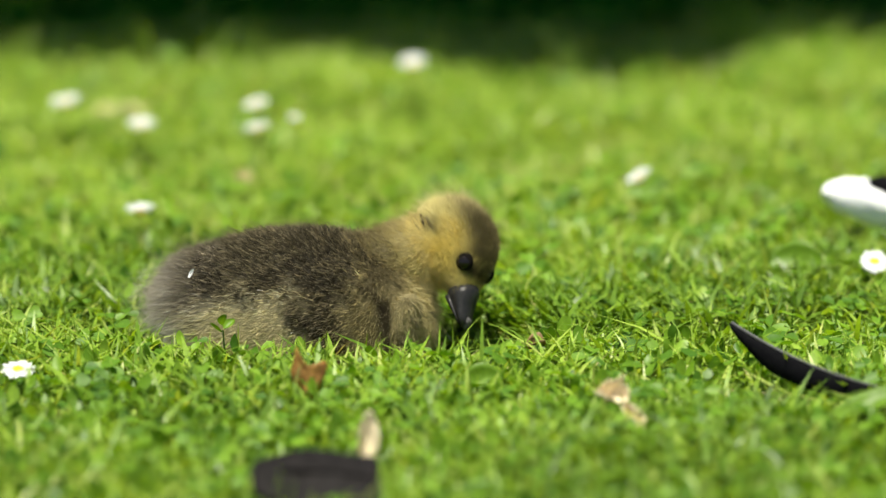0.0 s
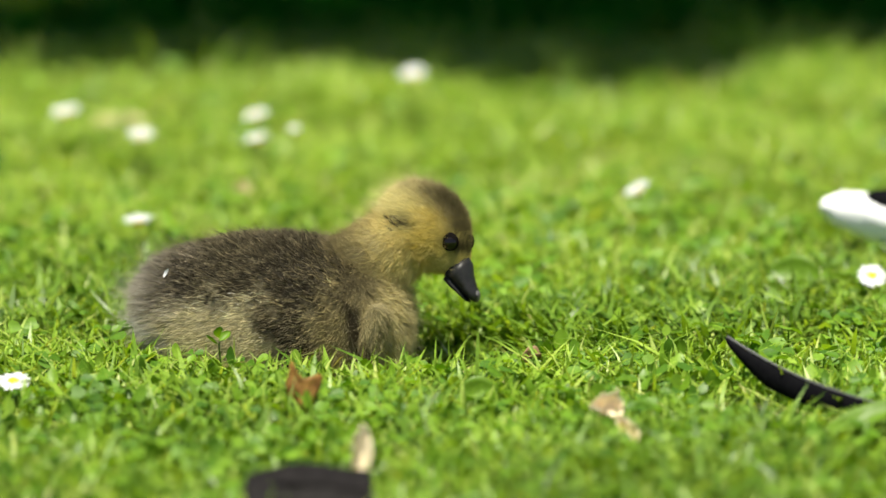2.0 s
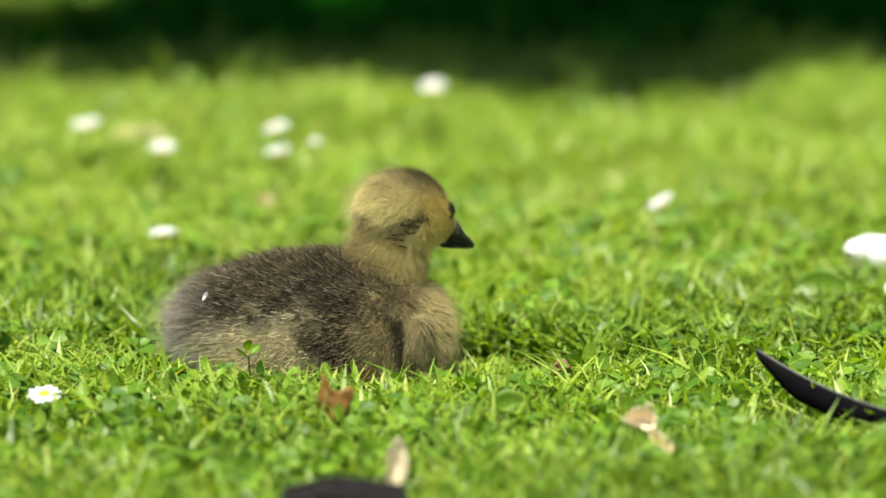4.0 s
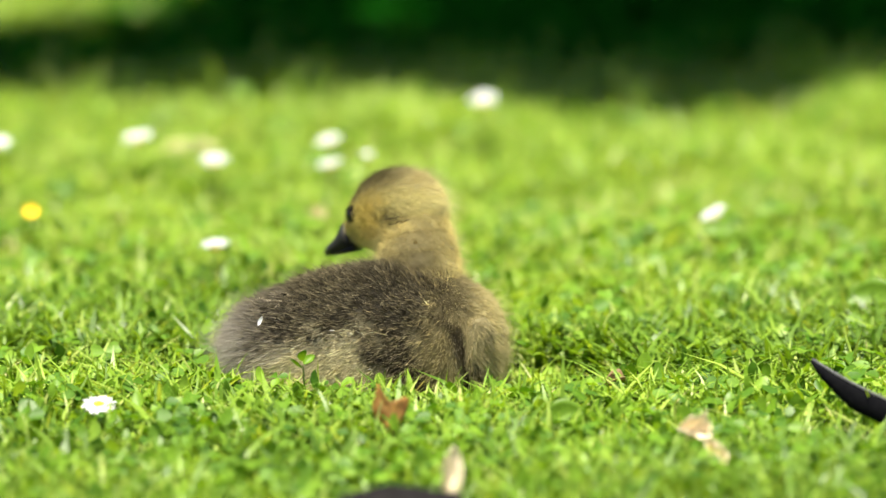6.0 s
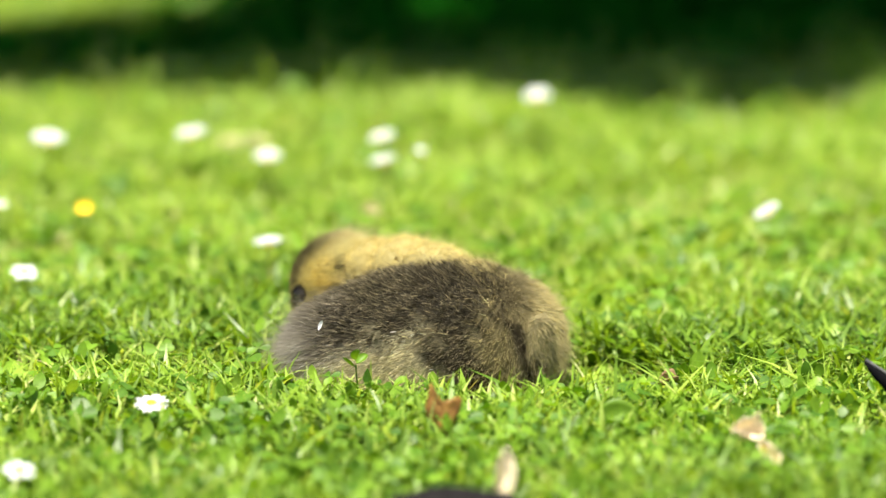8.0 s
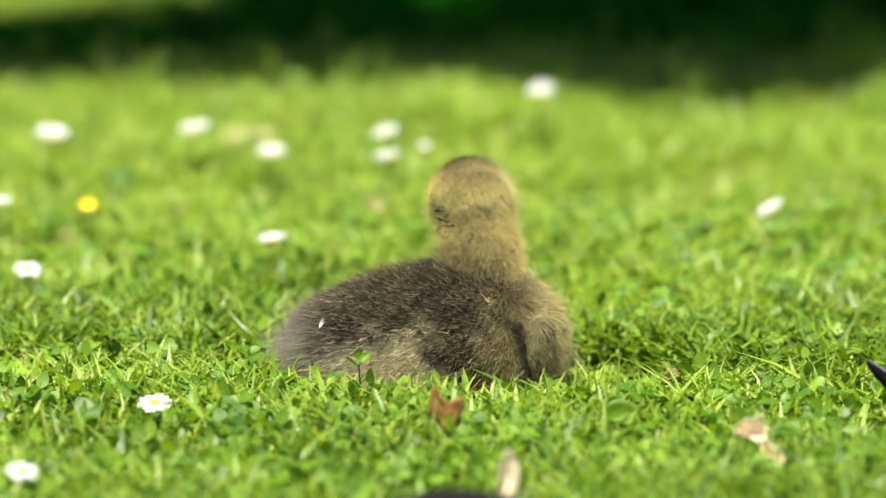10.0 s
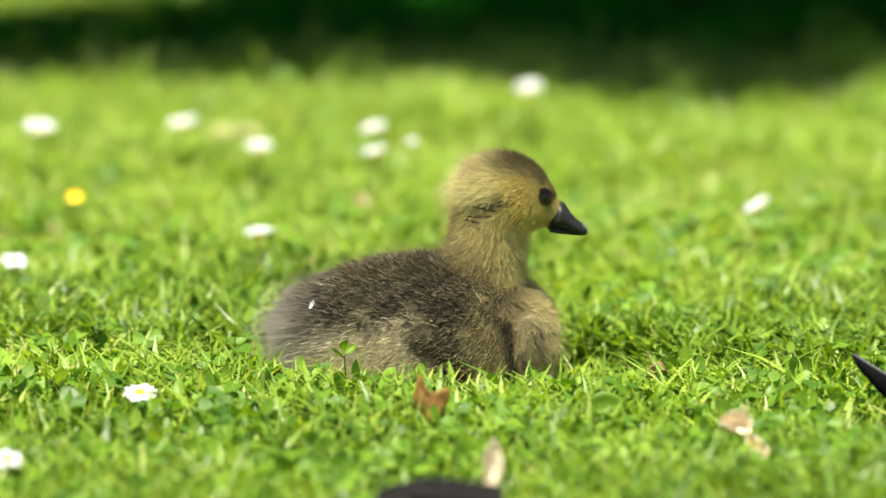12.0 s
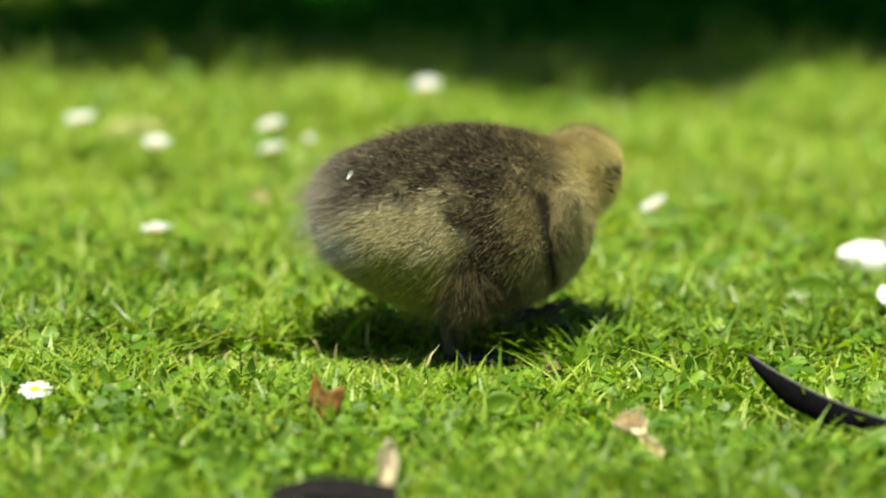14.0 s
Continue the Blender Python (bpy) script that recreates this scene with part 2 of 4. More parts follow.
# ---- ground ----
def ground():
    bm = bmesh.new()
    xs = [-400, -60, -8] + [i * 0.1 for i in range(-20, 21)] + [8, 60, 400]
    ys = [-400, -60, -8] + [i * 0.1 for i in range(-20, 31)] + [8, 60, 400]
    grid = [[bm.verts.new((x, y, 0.003 * noise.noise((x * 3, y * 3, 0)) - 0.002 if abs(x) < 3 and abs(y) < 4 else 0)) for x in xs] for y in ys]
    for j in range(len(ys) - 1):
        for i in range(len(xs) - 1):
            bm.faces.new((grid[j][i], grid[j][i + 1], grid[j + 1][i + 1], grid[j + 1][i]))
    tagged(part("ground", bm, SOIL, None), "dark soil of a lawn between the grass", "ground", kind="structure")


REST = np.array([0.002, -0.06])


def scatter(n, x0, x1, y0, y1):
    p = np.stack([rng.uniform(x0, x1, n), rng.uniform(y0, y1, n), np.full(n, -0.003)], 1)
    return p


def under_bird(p):
    """Where the lawn is trodden short: at the bird's place and beneath the black feather."""
    feather = (p[:, 0] > 0.215) & (p[:, 0] < 0.31) & (np.abs(p[:, 1] + 0.20 + 1.2 * (p[:, 0] - 0.22)) < 0.035)
    return feather | (((p[:, 0] - REST[0]) / 0.12) ** 2 + ((p[:, 1] - REST[1]) / 0.068) ** 2 < 1)


def pecked(p):
    """Where the bird has cropped the grass before it."""
    return ((p[:, 0] - 0.078) / 0.04) ** 2 + ((p[:, 1] + 0.10) / 0.035) ** 2 < 1


def lawn(label, n_blade, n_clover, n_herb, area, tall=1.0, low=0.2, high=1.5):
    p = scatter(n_blade, *area)
    h = (0.019 + 0.015 * rng.random(n_blade) ** 2 + 0.006 * patch_noise(p, 22)) * tall
    h *= np.where(rng.random(n_blade) < 0.02, 1.4, 1.0)
    h = np.where(under_bird(p), 0.42 * h, h) * np.where(pecked(p), 0.4, 1.0)
    w = rng.uniform(0.0012, 0.0034, n_blade)
    v, q, t = blades(p, h, w, rng.uniform(low, high, n_blade), rng.uniform(0, 2 * np.pi, n_blade), rng.normal(0, 0.3, n_blade))
    tagged(mesh_arrays("grass", v, q, t, GRASS), "bright green short-cut " + label, "grass", kind="stuff")
    p = scatter(n_clover, *area)
    p = p[patch_noise(p, 17, 3.0) + rng.normal(0, 0.5, n_clover) > -0.35]
    h = (0.012 + 0.014 * rng.random(len(p))) * tall
    h = np.where(under_bird(p), 0.004, h)
    v, q, t = trefoils(p, h, rng.uniform(0.005, 0.011, len(p)))
    tagged(mesh_arrays("clover", v, q, t, CLOVER), "low green clover leaves in the lawn", "clover", kind="stuff")
    p = scatter(n_herb, *area)
    p = p[~under_bird(p)]
    n_herb = len(p)
    h = (0.012 + 0.012 * rng.random(n_herb)) * tall
    h = h * np.where(pecked(p), 0.4, 1.0)
    v, q, t = rounded_leaves(p, h * rng.uniform(0.5, 1.0, n_herb), rng.uniform(0.005, 0.0125, n_herb), rng.normal(0.6, 0.45, n_herb))
    tagged(mesh_arrays("lawn_herbs", v, q, t, HERB), "small broad green herb leaves among the grass", "herbs", kind="stuff")


def broad_leaves(n, area):
    p = scatter(n, *area)
    p = p[~under_bird(p) & ~pecked(p)]
    n = len(p)
    v, q, t = rounded_leaves(p, rng.uniform(0.010, 0.019, n), rng.uniform(0.013, 0.024, n), rng.normal(0.75, 0.35, n))
    tagged(mesh_arrays("broad_herbs", v, q, t, HERB), "larger soft green herb leaves rising from the lawn", "herbs", kind="stuff")


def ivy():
    """Dark cover painting the tree's shade, and grass again where the sun comes through."""
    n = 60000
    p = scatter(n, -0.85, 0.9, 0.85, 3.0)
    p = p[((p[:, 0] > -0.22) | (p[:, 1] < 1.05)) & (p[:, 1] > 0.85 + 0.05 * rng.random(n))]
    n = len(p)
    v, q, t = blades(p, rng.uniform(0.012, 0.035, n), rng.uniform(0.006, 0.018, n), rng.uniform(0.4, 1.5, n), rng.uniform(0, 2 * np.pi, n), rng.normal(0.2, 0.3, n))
    tagged(mesh_arrays("ivy", v, q, t, SHADE_COVER), "low green cover coloured near black to deepen the shade", "ivy", kind="stuff")
    n = 14000
    p = scatter(n, -0.75, -0.1, 1.03, 1.7)
    p = p[rng.random(n) < smooth(-0.1, -0.25, p[:, 0])]
    n = len(p)
    v, q, t = blades(p, rng.uniform(0.02, 0.035, n), rng.uniform(0.0014, 0.0042, n), rng.uniform(0.2, 1.5, n), rng.uniform(0, 2 * np.pi, n), rng.normal(0, 0.3, n))
    tagged(mesh_arrays("shade_grass", v, q, t, GRASS), "green grass tufts under the tree", "grass", kind="stuff")


def dead_blades(n, area):
    p = scatter(n, *area)
    v, q, t = blades(p, rng.uniform(0.012, 0.03, n), rng.uniform(0.001, 0.002, n), rng.uniform(0.3, 1.6, n), rng.uniform(0, 2 * np.pi, n), rng.normal(0, 0.5, n))
    tagged(mesh_arrays("dry_grass", v, q, t, STRAW), "dry straw-coloured blades in the lawn", "dry grass", kind="stuff")


def tall_blades(n, area):
    p = scatter(n, *area)
    p = p[~under_bird(p)]
    n = len(p)
    v, q, t = blades(p, rng.uniform(0.028, 0.046, n), rng.uniform(0.0009, 0.0018, n), rng.uniform(0.1, 0.7, n), rng.uniform(0, 2 * np.pi, n), rng.normal(0, 0.3, n))
    tagged(mesh_arrays("tall_grass", v, q, t, GRASS), "thin taller green blades standing out of the lawn", "grass", kind="stuff")


def blades_before_bird():
    """Single thin blades that stand up in front of the sitting bird."""
    n = 46
    p = np.stack([rng.uniform(-0.10, 0.085, n), rng.uniform(-0.135, -0.112, n), np.full(n, -0.003)], 1)
    v, q, t = blades(p, rng.uniform(0.018, 0.036, n), rng.uniform(0.0008, 0.0016, n), rng.uniform(0.1, 0.7, n), rng.uniform(0, 2 * np.pi, n), rng.normal(0, 0.25, n))
    tagged(mesh_arrays("thin_grass", v, q, t, GRASS), "thin single grass blades standing before the gosling", "grass", kind="stuff")


def broad_leaves(n, area):
    p = scatter(n, *area)
    p = p[~under_bird(p)]
    n = len(p)
    v, q, t = blades(p, rng.uniform(0.018, 0.03, n), rng.uniform(0.01, 0.02, n), rng.uniform(0.9, 2.0, n), rng.uniform(0, 2 * np.pi, n), rng.normal(0.3, 0.2, n))
    tagged(mesh_arrays("plantain", v, q, t, HERB), "broad pale green plantain leaves low in the lawn", "plantain", kind="stuff")


def dark_tufts():
    """Coarser, darker grass beside the place where the bird sits."""
    p = np.concatenate([scatter(2600, 0.07, 0.4, -0.07, 0.13), scatter(2000, -0.36, -0.09, -0.03, 0.16), scatter(3600, -0.42, 0.46, -0.62, -0.14), scatter(2800, 0.1, 0.42, -0.62, -0.26)])
    p = p[(patch_noise(p, 15, 8.0) > -0.3) & ~under_bird(p)]
    n = len(p)
    v, q, t = blades(p, rng.uniform(0.022, 0.04, n), rng.uniform(0.002, 0.0055, n), rng.uniform(0.4, 1.4, n), rng.uniform(0, 2 * np.pi, n), rng.normal(0.1, 0.3, n))
    tagged(mesh_arrays("coarse_grass", v, q, t, COARSE), "darker coarse grass in loose tufts", "grass", kind="stuff")


def edge_tufts():
    """Uncut strands that stand up along the far edge of the lit lawn."""
    p = []
    for k in range(46):
        c = np.array([rng.uniform(-0.5, 0.55), rng.uniform(0.70, 0.86), -0.003])
        p.append(c + rng.normal(0, 1, (rng.integers(5, 16), 3)) * [0.008, 0.008, 0])
    p = np.concatenate(p)
    n = len(p)
    v, q, t = blades(p, rng.uniform(0.028, 0.062, n), rng.uniform(0.0014, 0.003, n), rng.uniform(0.2, 0.8, n), rng.uniform(0, 2 * np.pi, n), rng.normal(0, 0.15, n))
    tagged(mesh_arrays("edge_grass", v, q, t, GRASS), "taller uncut grass along the lawn's shaded edge", "grass", kind="stuff")


def far_lawn():
    n = 150000
    r = 0.5 * np.exp(rng.random(n) * 3.2)
    a = rng.uniform(0, 2 * np.pi, n)
    p = np.stack([r * np.cos(a), r * np.sin(a) - 0.3, np.full(n, -0.003)], 1)
    keep = ~((np.abs(p[:, 0]) < 0.42) & (p[:, 1] > -0.66) & (p[:, 1] < 1.4)) & ((p[:, 1] < 0.93) | (rng.random(n) < 0.05) | (np.abs(p[:, 0]) > 2.5))
    p, r = p[keep], r[keep]
    n = len(p)
    v, q, t = blades(p, rng.uniform(0.02, 0.04, n), 0.004 * r ** 0.8, rng.uniform(0.4, 2.0, n), rng.uniform(0, 2 * np.pi, n))
    tagged(mesh_arrays("outer_grass", v, q, t, GRASS), "green lawn grass further round about", "grass", kind="stuff")


# ---- the shade tree ----
def limb(bm, points, radii, sides=10):
    rings = []
    for i, (p, r) in enumerate(zip(points, radii)):
        d = (Vector(points[min(i + 1, len(points) - 1)]) - Vector(points[max(i - 1, 0)])).normalized()
        q = d.to_track_quat("Z", "Y")
        rings.append([bm.verts.new(Vector(p) + q @ Vector((r * math.cos(k * 2 * math.pi / sides), r * math.sin(k * 2 * math.pi / sides), 0))) for k in range(sides)])
    for a, b in zip(rings, rings[1:]):
        for k in range(sides):
            bm.faces.new((a[k], a[(k + 1) % sides], b[(k + 1) % sides], b[k]))
    bm.faces.new(rings[0][::-1])
    bm.faces.new(rings[-1])


def shade_tree():
    # tree out of view, added to cast the shade at the lawn's end
    tree = thing("tree", pose(3.2, 1.9, 0), "unseen broad leafy tree added to shade the lawn's far edge", "tree")
    bm = bmesh.new()
    limb(bm, [(0, 0, -0.05), (0.02, 0, 0.6), (-0.03, 0.02, 1.6), (-0.1, 0.05, 2.6), (-0.25, 0.1, 3.6)], [0.26, 0.2, 0.17, 0.14, 0.06], 14)
    part("trunk", bm, BARK, tree)
    for i, end in enumerate(((-3.0, -1.2, 3.3), (-4.4, 0.3, 3.2), (-2.2, 1.6, 3.7), (1.4, -0.9, 3.4), (1.6, 1.5, 3.6), (-1.2, -1.0, 4.2))):
        bm = bmesh.new()
        a = Vector((-0.1, 0.05, 2.0 + 0.15 * i))
        e = Vector(end)
        pts = [tuple(a.lerp(e, s) + Vector((0, 0, 0.35 * math.sin(s * 3.1)))) for s in (0, 0.25, 0.5, 0.75, 1)]
        limb(bm, pts, [0.09, 0.07, 0.05, 0.035, 0.012], 8)
        part("limb", bm, BARK, tree)
    # leaves: unseen crown, its ragged rim set from the shade's edge on the lawn
    n = 26000
    x = rng.uniform(-7.5, 2.5, n)
    z = rng.uniform(2.7, 4.4, n)
    k = -SUN_TO.y / SUN_TO.z
    ks = -SUN_TO.x / SUN_TO.z
    gx = x + 3.2 + ks * z
    rim = 0.80 + 0.012 * np.sin(gx * 21 + 1) - 0.07 * np.exp(-((gx - 0.16) / 0.1) ** 2) + 0.07 * np.clip((gx - 0.24) / 0.15, 0, 1)
    far = 4.5
    y = rim + (far - rim) * rng.random(n) ** 1.3 - k * z - 1.9 + 0.03 * rng.random(n)
    gy = y + 1.9 + k * z
    # hole cut in the crown for the sunlit patch
    gap = ((gx + 0.36) / 0.26) ** 2 + ((gy - 1.21) / 0.165) ** 2 < 1
    c = np.stack([x, y, z], 1)[~gap]
    n = len(c)
    nrm = unit(rng.normal(0, 0.55, (n, 3)) + [0, 0, 1])
    t1 = unit(np.cross(nrm, rng.normal(0, 1, (n, 3))))
    t2 = np.cross(nrm, t1)
    s = rng.uniform(0.04, 0.075, n)[:, None]
    v = np.stack([c - t1 * s * 1.3, c - t1 * s * 0.2 - t2 * s * 0.75, c + t1 * s * 1.2 - nrm * s * 0.3, c - t1 * s * 0.2 + t2 * s * 0.75], 1).reshape(-1, 3)
    o = np.arange(n)[:, None] * 4
    crown = mesh_arrays("crown", v, np.zeros((0, 4), int), np.concatenate([o + [0, 1, 2], o + [0, 2, 3]]), TREE_LEAF)
    crown.parent = tree
    tagged(crown, "dense dark green leaves")


def shrubs():
    """Unseen belt of dark evergreen shrubs, added to block low sky behind the shade."""
    for i, (x, y, w, h) in enumerate(((-5.2, 5.6, 1.5, 2.0), (-2.9, 5.2, 1.4, 1.8), (-0.7, 5.4, 1.35, 2.1), (1.5, 5.1, 1.4, 1.9), (3.8, 5.5, 1.5, 2.2), (6.0, 5.3, 1.4, 1.9))):
        sh = thing("shrub", pose(x, y, 0), "unseen dense dark green shrub added behind the shaded lawn", "shrub", "shrubs behind the lawn")
        bm = bmesh.new()
        for k in range(5):
            a = k * 1.26 + i
            limb(bm, [(0.05 * math.cos(a), 0.05 * math.sin(a), -0.03), (0.25 * math.cos(a), 0.2 * math.sin(a), h * 0.4), (0.6 * w * math.cos(a), 0.5 * w * math.sin(a), h * 0.75)], [0.04, 0.03, 0.012], 7)
        part("stems", bm, BARK, sh)
        n = 4200
        d = unit(rng.normal(0, 1, (n, 3)))
        q = rng.uniform(0.55, 1.0, n)[:, None] * (1 + 0.14 * np.sin(d[:, :1] * 7 + i) + 0.1 * np.sin(d[:, 2:] * 9 + 2 * i))
        c = d * q * [w, 0.9 * w, h * 0.52] + [0, 0, h * 0.5]
        c = c[c[:, 2] > 0.03]
        n = len(c)
        nrm = unit(rng.normal(0, 0.7, (n, 3)) + d[:n])
        t1 = unit(np.cross(nrm, rng.normal(0, 1, (n, 3))))
        t2 = np.cross(nrm, t1)
        s = rng.uniform(0.035, 0.07, n)[:, None]
        v = np.stack([c - t1 * s * 1.3, c - t2 * s * 0.7, c + t1 * s * 1.2 - nrm * s * 0.3, c + t2 * s * 0.7], 1).reshape(-1, 3)
        o = np.arange(n)[:, None] * 4
        leaves = mesh_arrays("leaves", v, np.zeros((0, 4), int), np.concatenate([o + [0, 1, 2], o + [0, 2, 3]]), TREE_LEAF)
        leaves.parent = sh
        tagged(leaves, "dark glossy leaves")


# ---- flowers ----
def petal_mesh(shape):
    """One petal of unit length along x."""
    bm = bmesh.new()
    pts = []
    for q, w in ((0.2, 0.5), (0.45, 0.85), (0.72, 1.05), (0.92, 0.95), (1.0, 0.4)):
        z = 0.1 * math.sin(q * 3) - shape * 0.12 * q ** 3
        pts.append((bm.verts.new((q, -0.115 * w, z + 0.02)), bm.verts.new((q, 0, z)), bm.verts.new((q, 0.115 * w, z + 0.02))))
    for a, b in zip(pts, pts[1:]):
        bm.faces.new((a[0], a[1], b[1], b[0]))
        bm.faces.new((a[1], a[2], b[2], b[1]))
    me = bpy.data.meshes.new("petal")
    bm.to_mesh(me)
    bm.free()
    me.materials.append(PETAL)
    me.shade_smooth()
    return me


PETAL_MESHES = [petal_mesh(q) for q in (0.0, 0.5, 1.0)]


def daisy_thing(m, label, stem_h, size, petals=34, lift=0.12, seed=0):
    """A daisy whose flower head is at m; the stem goes down to the ground."""
    r = random.Random(seed)
    d = thing("daisy", m, label, "flower", "daisies in the lawn")
    R = size * 0.44
    for k in range(petals):
        a = 360 * k / petals + r.uniform(-3.5, 3.5)
        ob = new("petal", PETAL_MESHES[k % 3])
        ob.parent = d
        l = R * r.uniform(0.86, 1.03)
        ob.matrix_basis = pose(0, 0, 0.0002 * (k % 2), 0, -math.degrees(math.atan(lift + r.uniform(-0.12, 0.12))), a) @ Matrix.Diagonal((l, R, R, 1))
    bm = bmesh.new()
    bmesh.ops.create_uvsphere(bm, u_segments=14, v_segments=8, radius=R * 0.36)
    for v in bm.verts:
        v.co.z = v.co.z * 0.55 + R * 0.06
    part("disc", bm, DISC, d, "domed yellow disc")
    down = m.to_3x3().inverted() @ Vector((0, 0, -1))
    bm = bmesh.new()
    side = Vector((r.uniform(-1, 1), r.uniform(-1, 1), 0)) * 0.004
    pts = [tuple(down * stem_h * q + side * math.sin(q * 3.1)) for q in (0.03, 0.3, 0.65, 1.1)]
    limb(bm, pts, [0.0008, 0.0007, 0.0008, 0.0009], 6)
    part("stem", bm, CLOVER, d, "thin green stem")
    return d


def flowers():
    first = [
        # x, y, z, width, tilt towards the camera, tilt sideways
        (0.046, 0.574, 0.05, 0.0215, 38, -4), (-0.267, 0.433, 0.05, 0.024, 36, 5), (-0.177, 0.476, 0.045, 0.022, 24, -12),
        (-0.127, 0.424, 0.04, 0.0205, 30, 0), (-0.054, 0.463, 0.045, 0.02, 22, -14), (-0.053, 0.412, 0.04, 0.0185, 14, -10),
        (-0.03, 0.441, 0.04, 0.011, 60, 0), (0.185, 0.272, 0.035, 0.0205, 26, -28), (-0.121, 0.208, 0.03, 0.0215, 4, -4),
        (-0.264, 0.116, 0.03, 0.0205, 16, 8), (-0.176, -0.189, 0.021, 0.0225, 18, 2), (-0.24, -0.345, 0.021, 0.021, 18, 8),
        (-0.292, 0.297, 0.035, 0.018, 14, 0), (0.313, 0.033, 0.03, 0.021, 32, 4),
    ]
    for i, (x, y, z, size, tilt, side) in enumerate(first):
        label = "small closed white daisy on a thin stem" if size < 0.012 else "open white daisy with a yellow disc in grass"
        if y > 0.2:
            size, z = size * 1.1, z - 0.0035
        daisy_thing(pose(x, y, z, tilt * (0.3 if y > 0.2 and size > 0.012 else 1.0), side, 0), label, z, size, 34 if size > 0.013 else 18, (0.42 if y > 0.2 else 0.12) if size > 0.013 else 0.9, i)
    # buttercup
    m = pose(-0.235, 0.252, 0.04, 40, 0, 0)
    b = thing("buttercup", m, "small yellow buttercup on a thin stem", "flower")
    bm = bmesh.new()
    for k in range(5):
        a = k * 2 * math.pi / 5
        f, s = Vector((math.cos(a), math.sin(a), 0)), Vector((-math.sin(a), math.cos(a), 0))
        pts = [(bm.verts.new(f * 0.0048 * q - s * 0.003 * w + Vector((0, 0, 0.003 * q * q))), bm.verts.new(f * 0.0048 * q + s * 0.003 * w + Vector((0, 0, 0.003 * q * q)))) for q, w in ((0.05, 0.2), (0.5, 0.9), (0.85, 1.0), (1.05, 0.5))]
        for (a0, a1), (b0, b1) in zip(pts, pts[1:]):
            bm.faces.new((a0, a1, b1, b0))
    part("petals", bm, DISC, b, "glossy yellow petals")
    bm = bmesh.new()
    down = m.to_3x3().inverted() @ Vector((0, 0, -1))
    limb(bm, [tuple(down * q) for q in (0.001, 0.02, 0.046)], [0.0007, 0.0007, 0.0009], 6)
    part("stem", bm, CLOVER, b)


# ---- litter ----
def leaf_sheet(length, width, outline, curl, cup, nx=14, ny=8, wave=0.0, seed=0.0):
    """A thin leaf along x: outline gives the half width share at s in 0..1; curl bends its length, cup its width."""
    bm = bmesh.new()
    grid = []
    for i in range(nx + 1):
        s = i / nx
        a = curl * (s - 0.3)
        row = []
        for j in range(ny + 1):
            u = 2 * j / ny - 1
            hw = outline(s) * width / 2
            x = length * (math.sin(a) / curl if abs(curl) > 1e-3 else s - 0.3)
            z = length * ((1 - math.cos(a)) / curl if abs(curl) > 1e-3 else 0)
            z += cup * hw * u * u * 2 + wave * width * noise.noise((s * 4 + seed, u * 1.5, seed))
            row.append(bm.verts.new((x, hw * u, z)))
        grid.append(row)
    for a, b in zip(grid, grid[1:]):
        for j in range(ny):
            bm.faces.new((a[j], a[j + 1], b[j + 1], b[j]))
    return bm


def thick(ob, t):
    m = ob.modifiers.new("thickness", "SOLIDIFY")
    m.thickness, m.offset = t, 0
    return ob


def lobed(s):
    return (0.25 + 0.75 * math.sin(math.pi * min(1, s * 1.05)) ** 0.8) * (0.75 + 0.35 * abs(math.sin(s * 9.5)))


def pointed_leaf():
    """A dry leaf on end with two sharp lobes, folded along its midrib."""
    rim = ((0, -10), (-4, -4), (-7.5, 0), (-8.5, 5), (-7, 10), (-5.5, 17), (-3, 11), (-0.5, 8), (3, 8.5), (7.5, 10), (9.5, 8.5), (8.5, 4), (6.5, -1), (3.5, -5))
    bm = bmesh.new()
    rings = []
    for k in (1.0, 0.66, 0.33):
        rings.append([bm.verts.new((0.00115 * x * k, 0.0005 * abs(x) * k + 0.002 * noise.noise((x * 0.2, z * 0.2, k)), 0.00115 * (2 + (z - 2) * k))) for x, z in rim])
    n = len(rim)
    for a, b in zip(rings, rings[1:]):
        for k in range(n):
            bm.faces.new((a[k], a[(k + 1) % n], b[(k + 1) % n], b[k]))
    bm.faces.new(rings[-1])
    return bm


def oval(s):
    return max(0.03, math.sin(math.pi * s) ** 0.7)


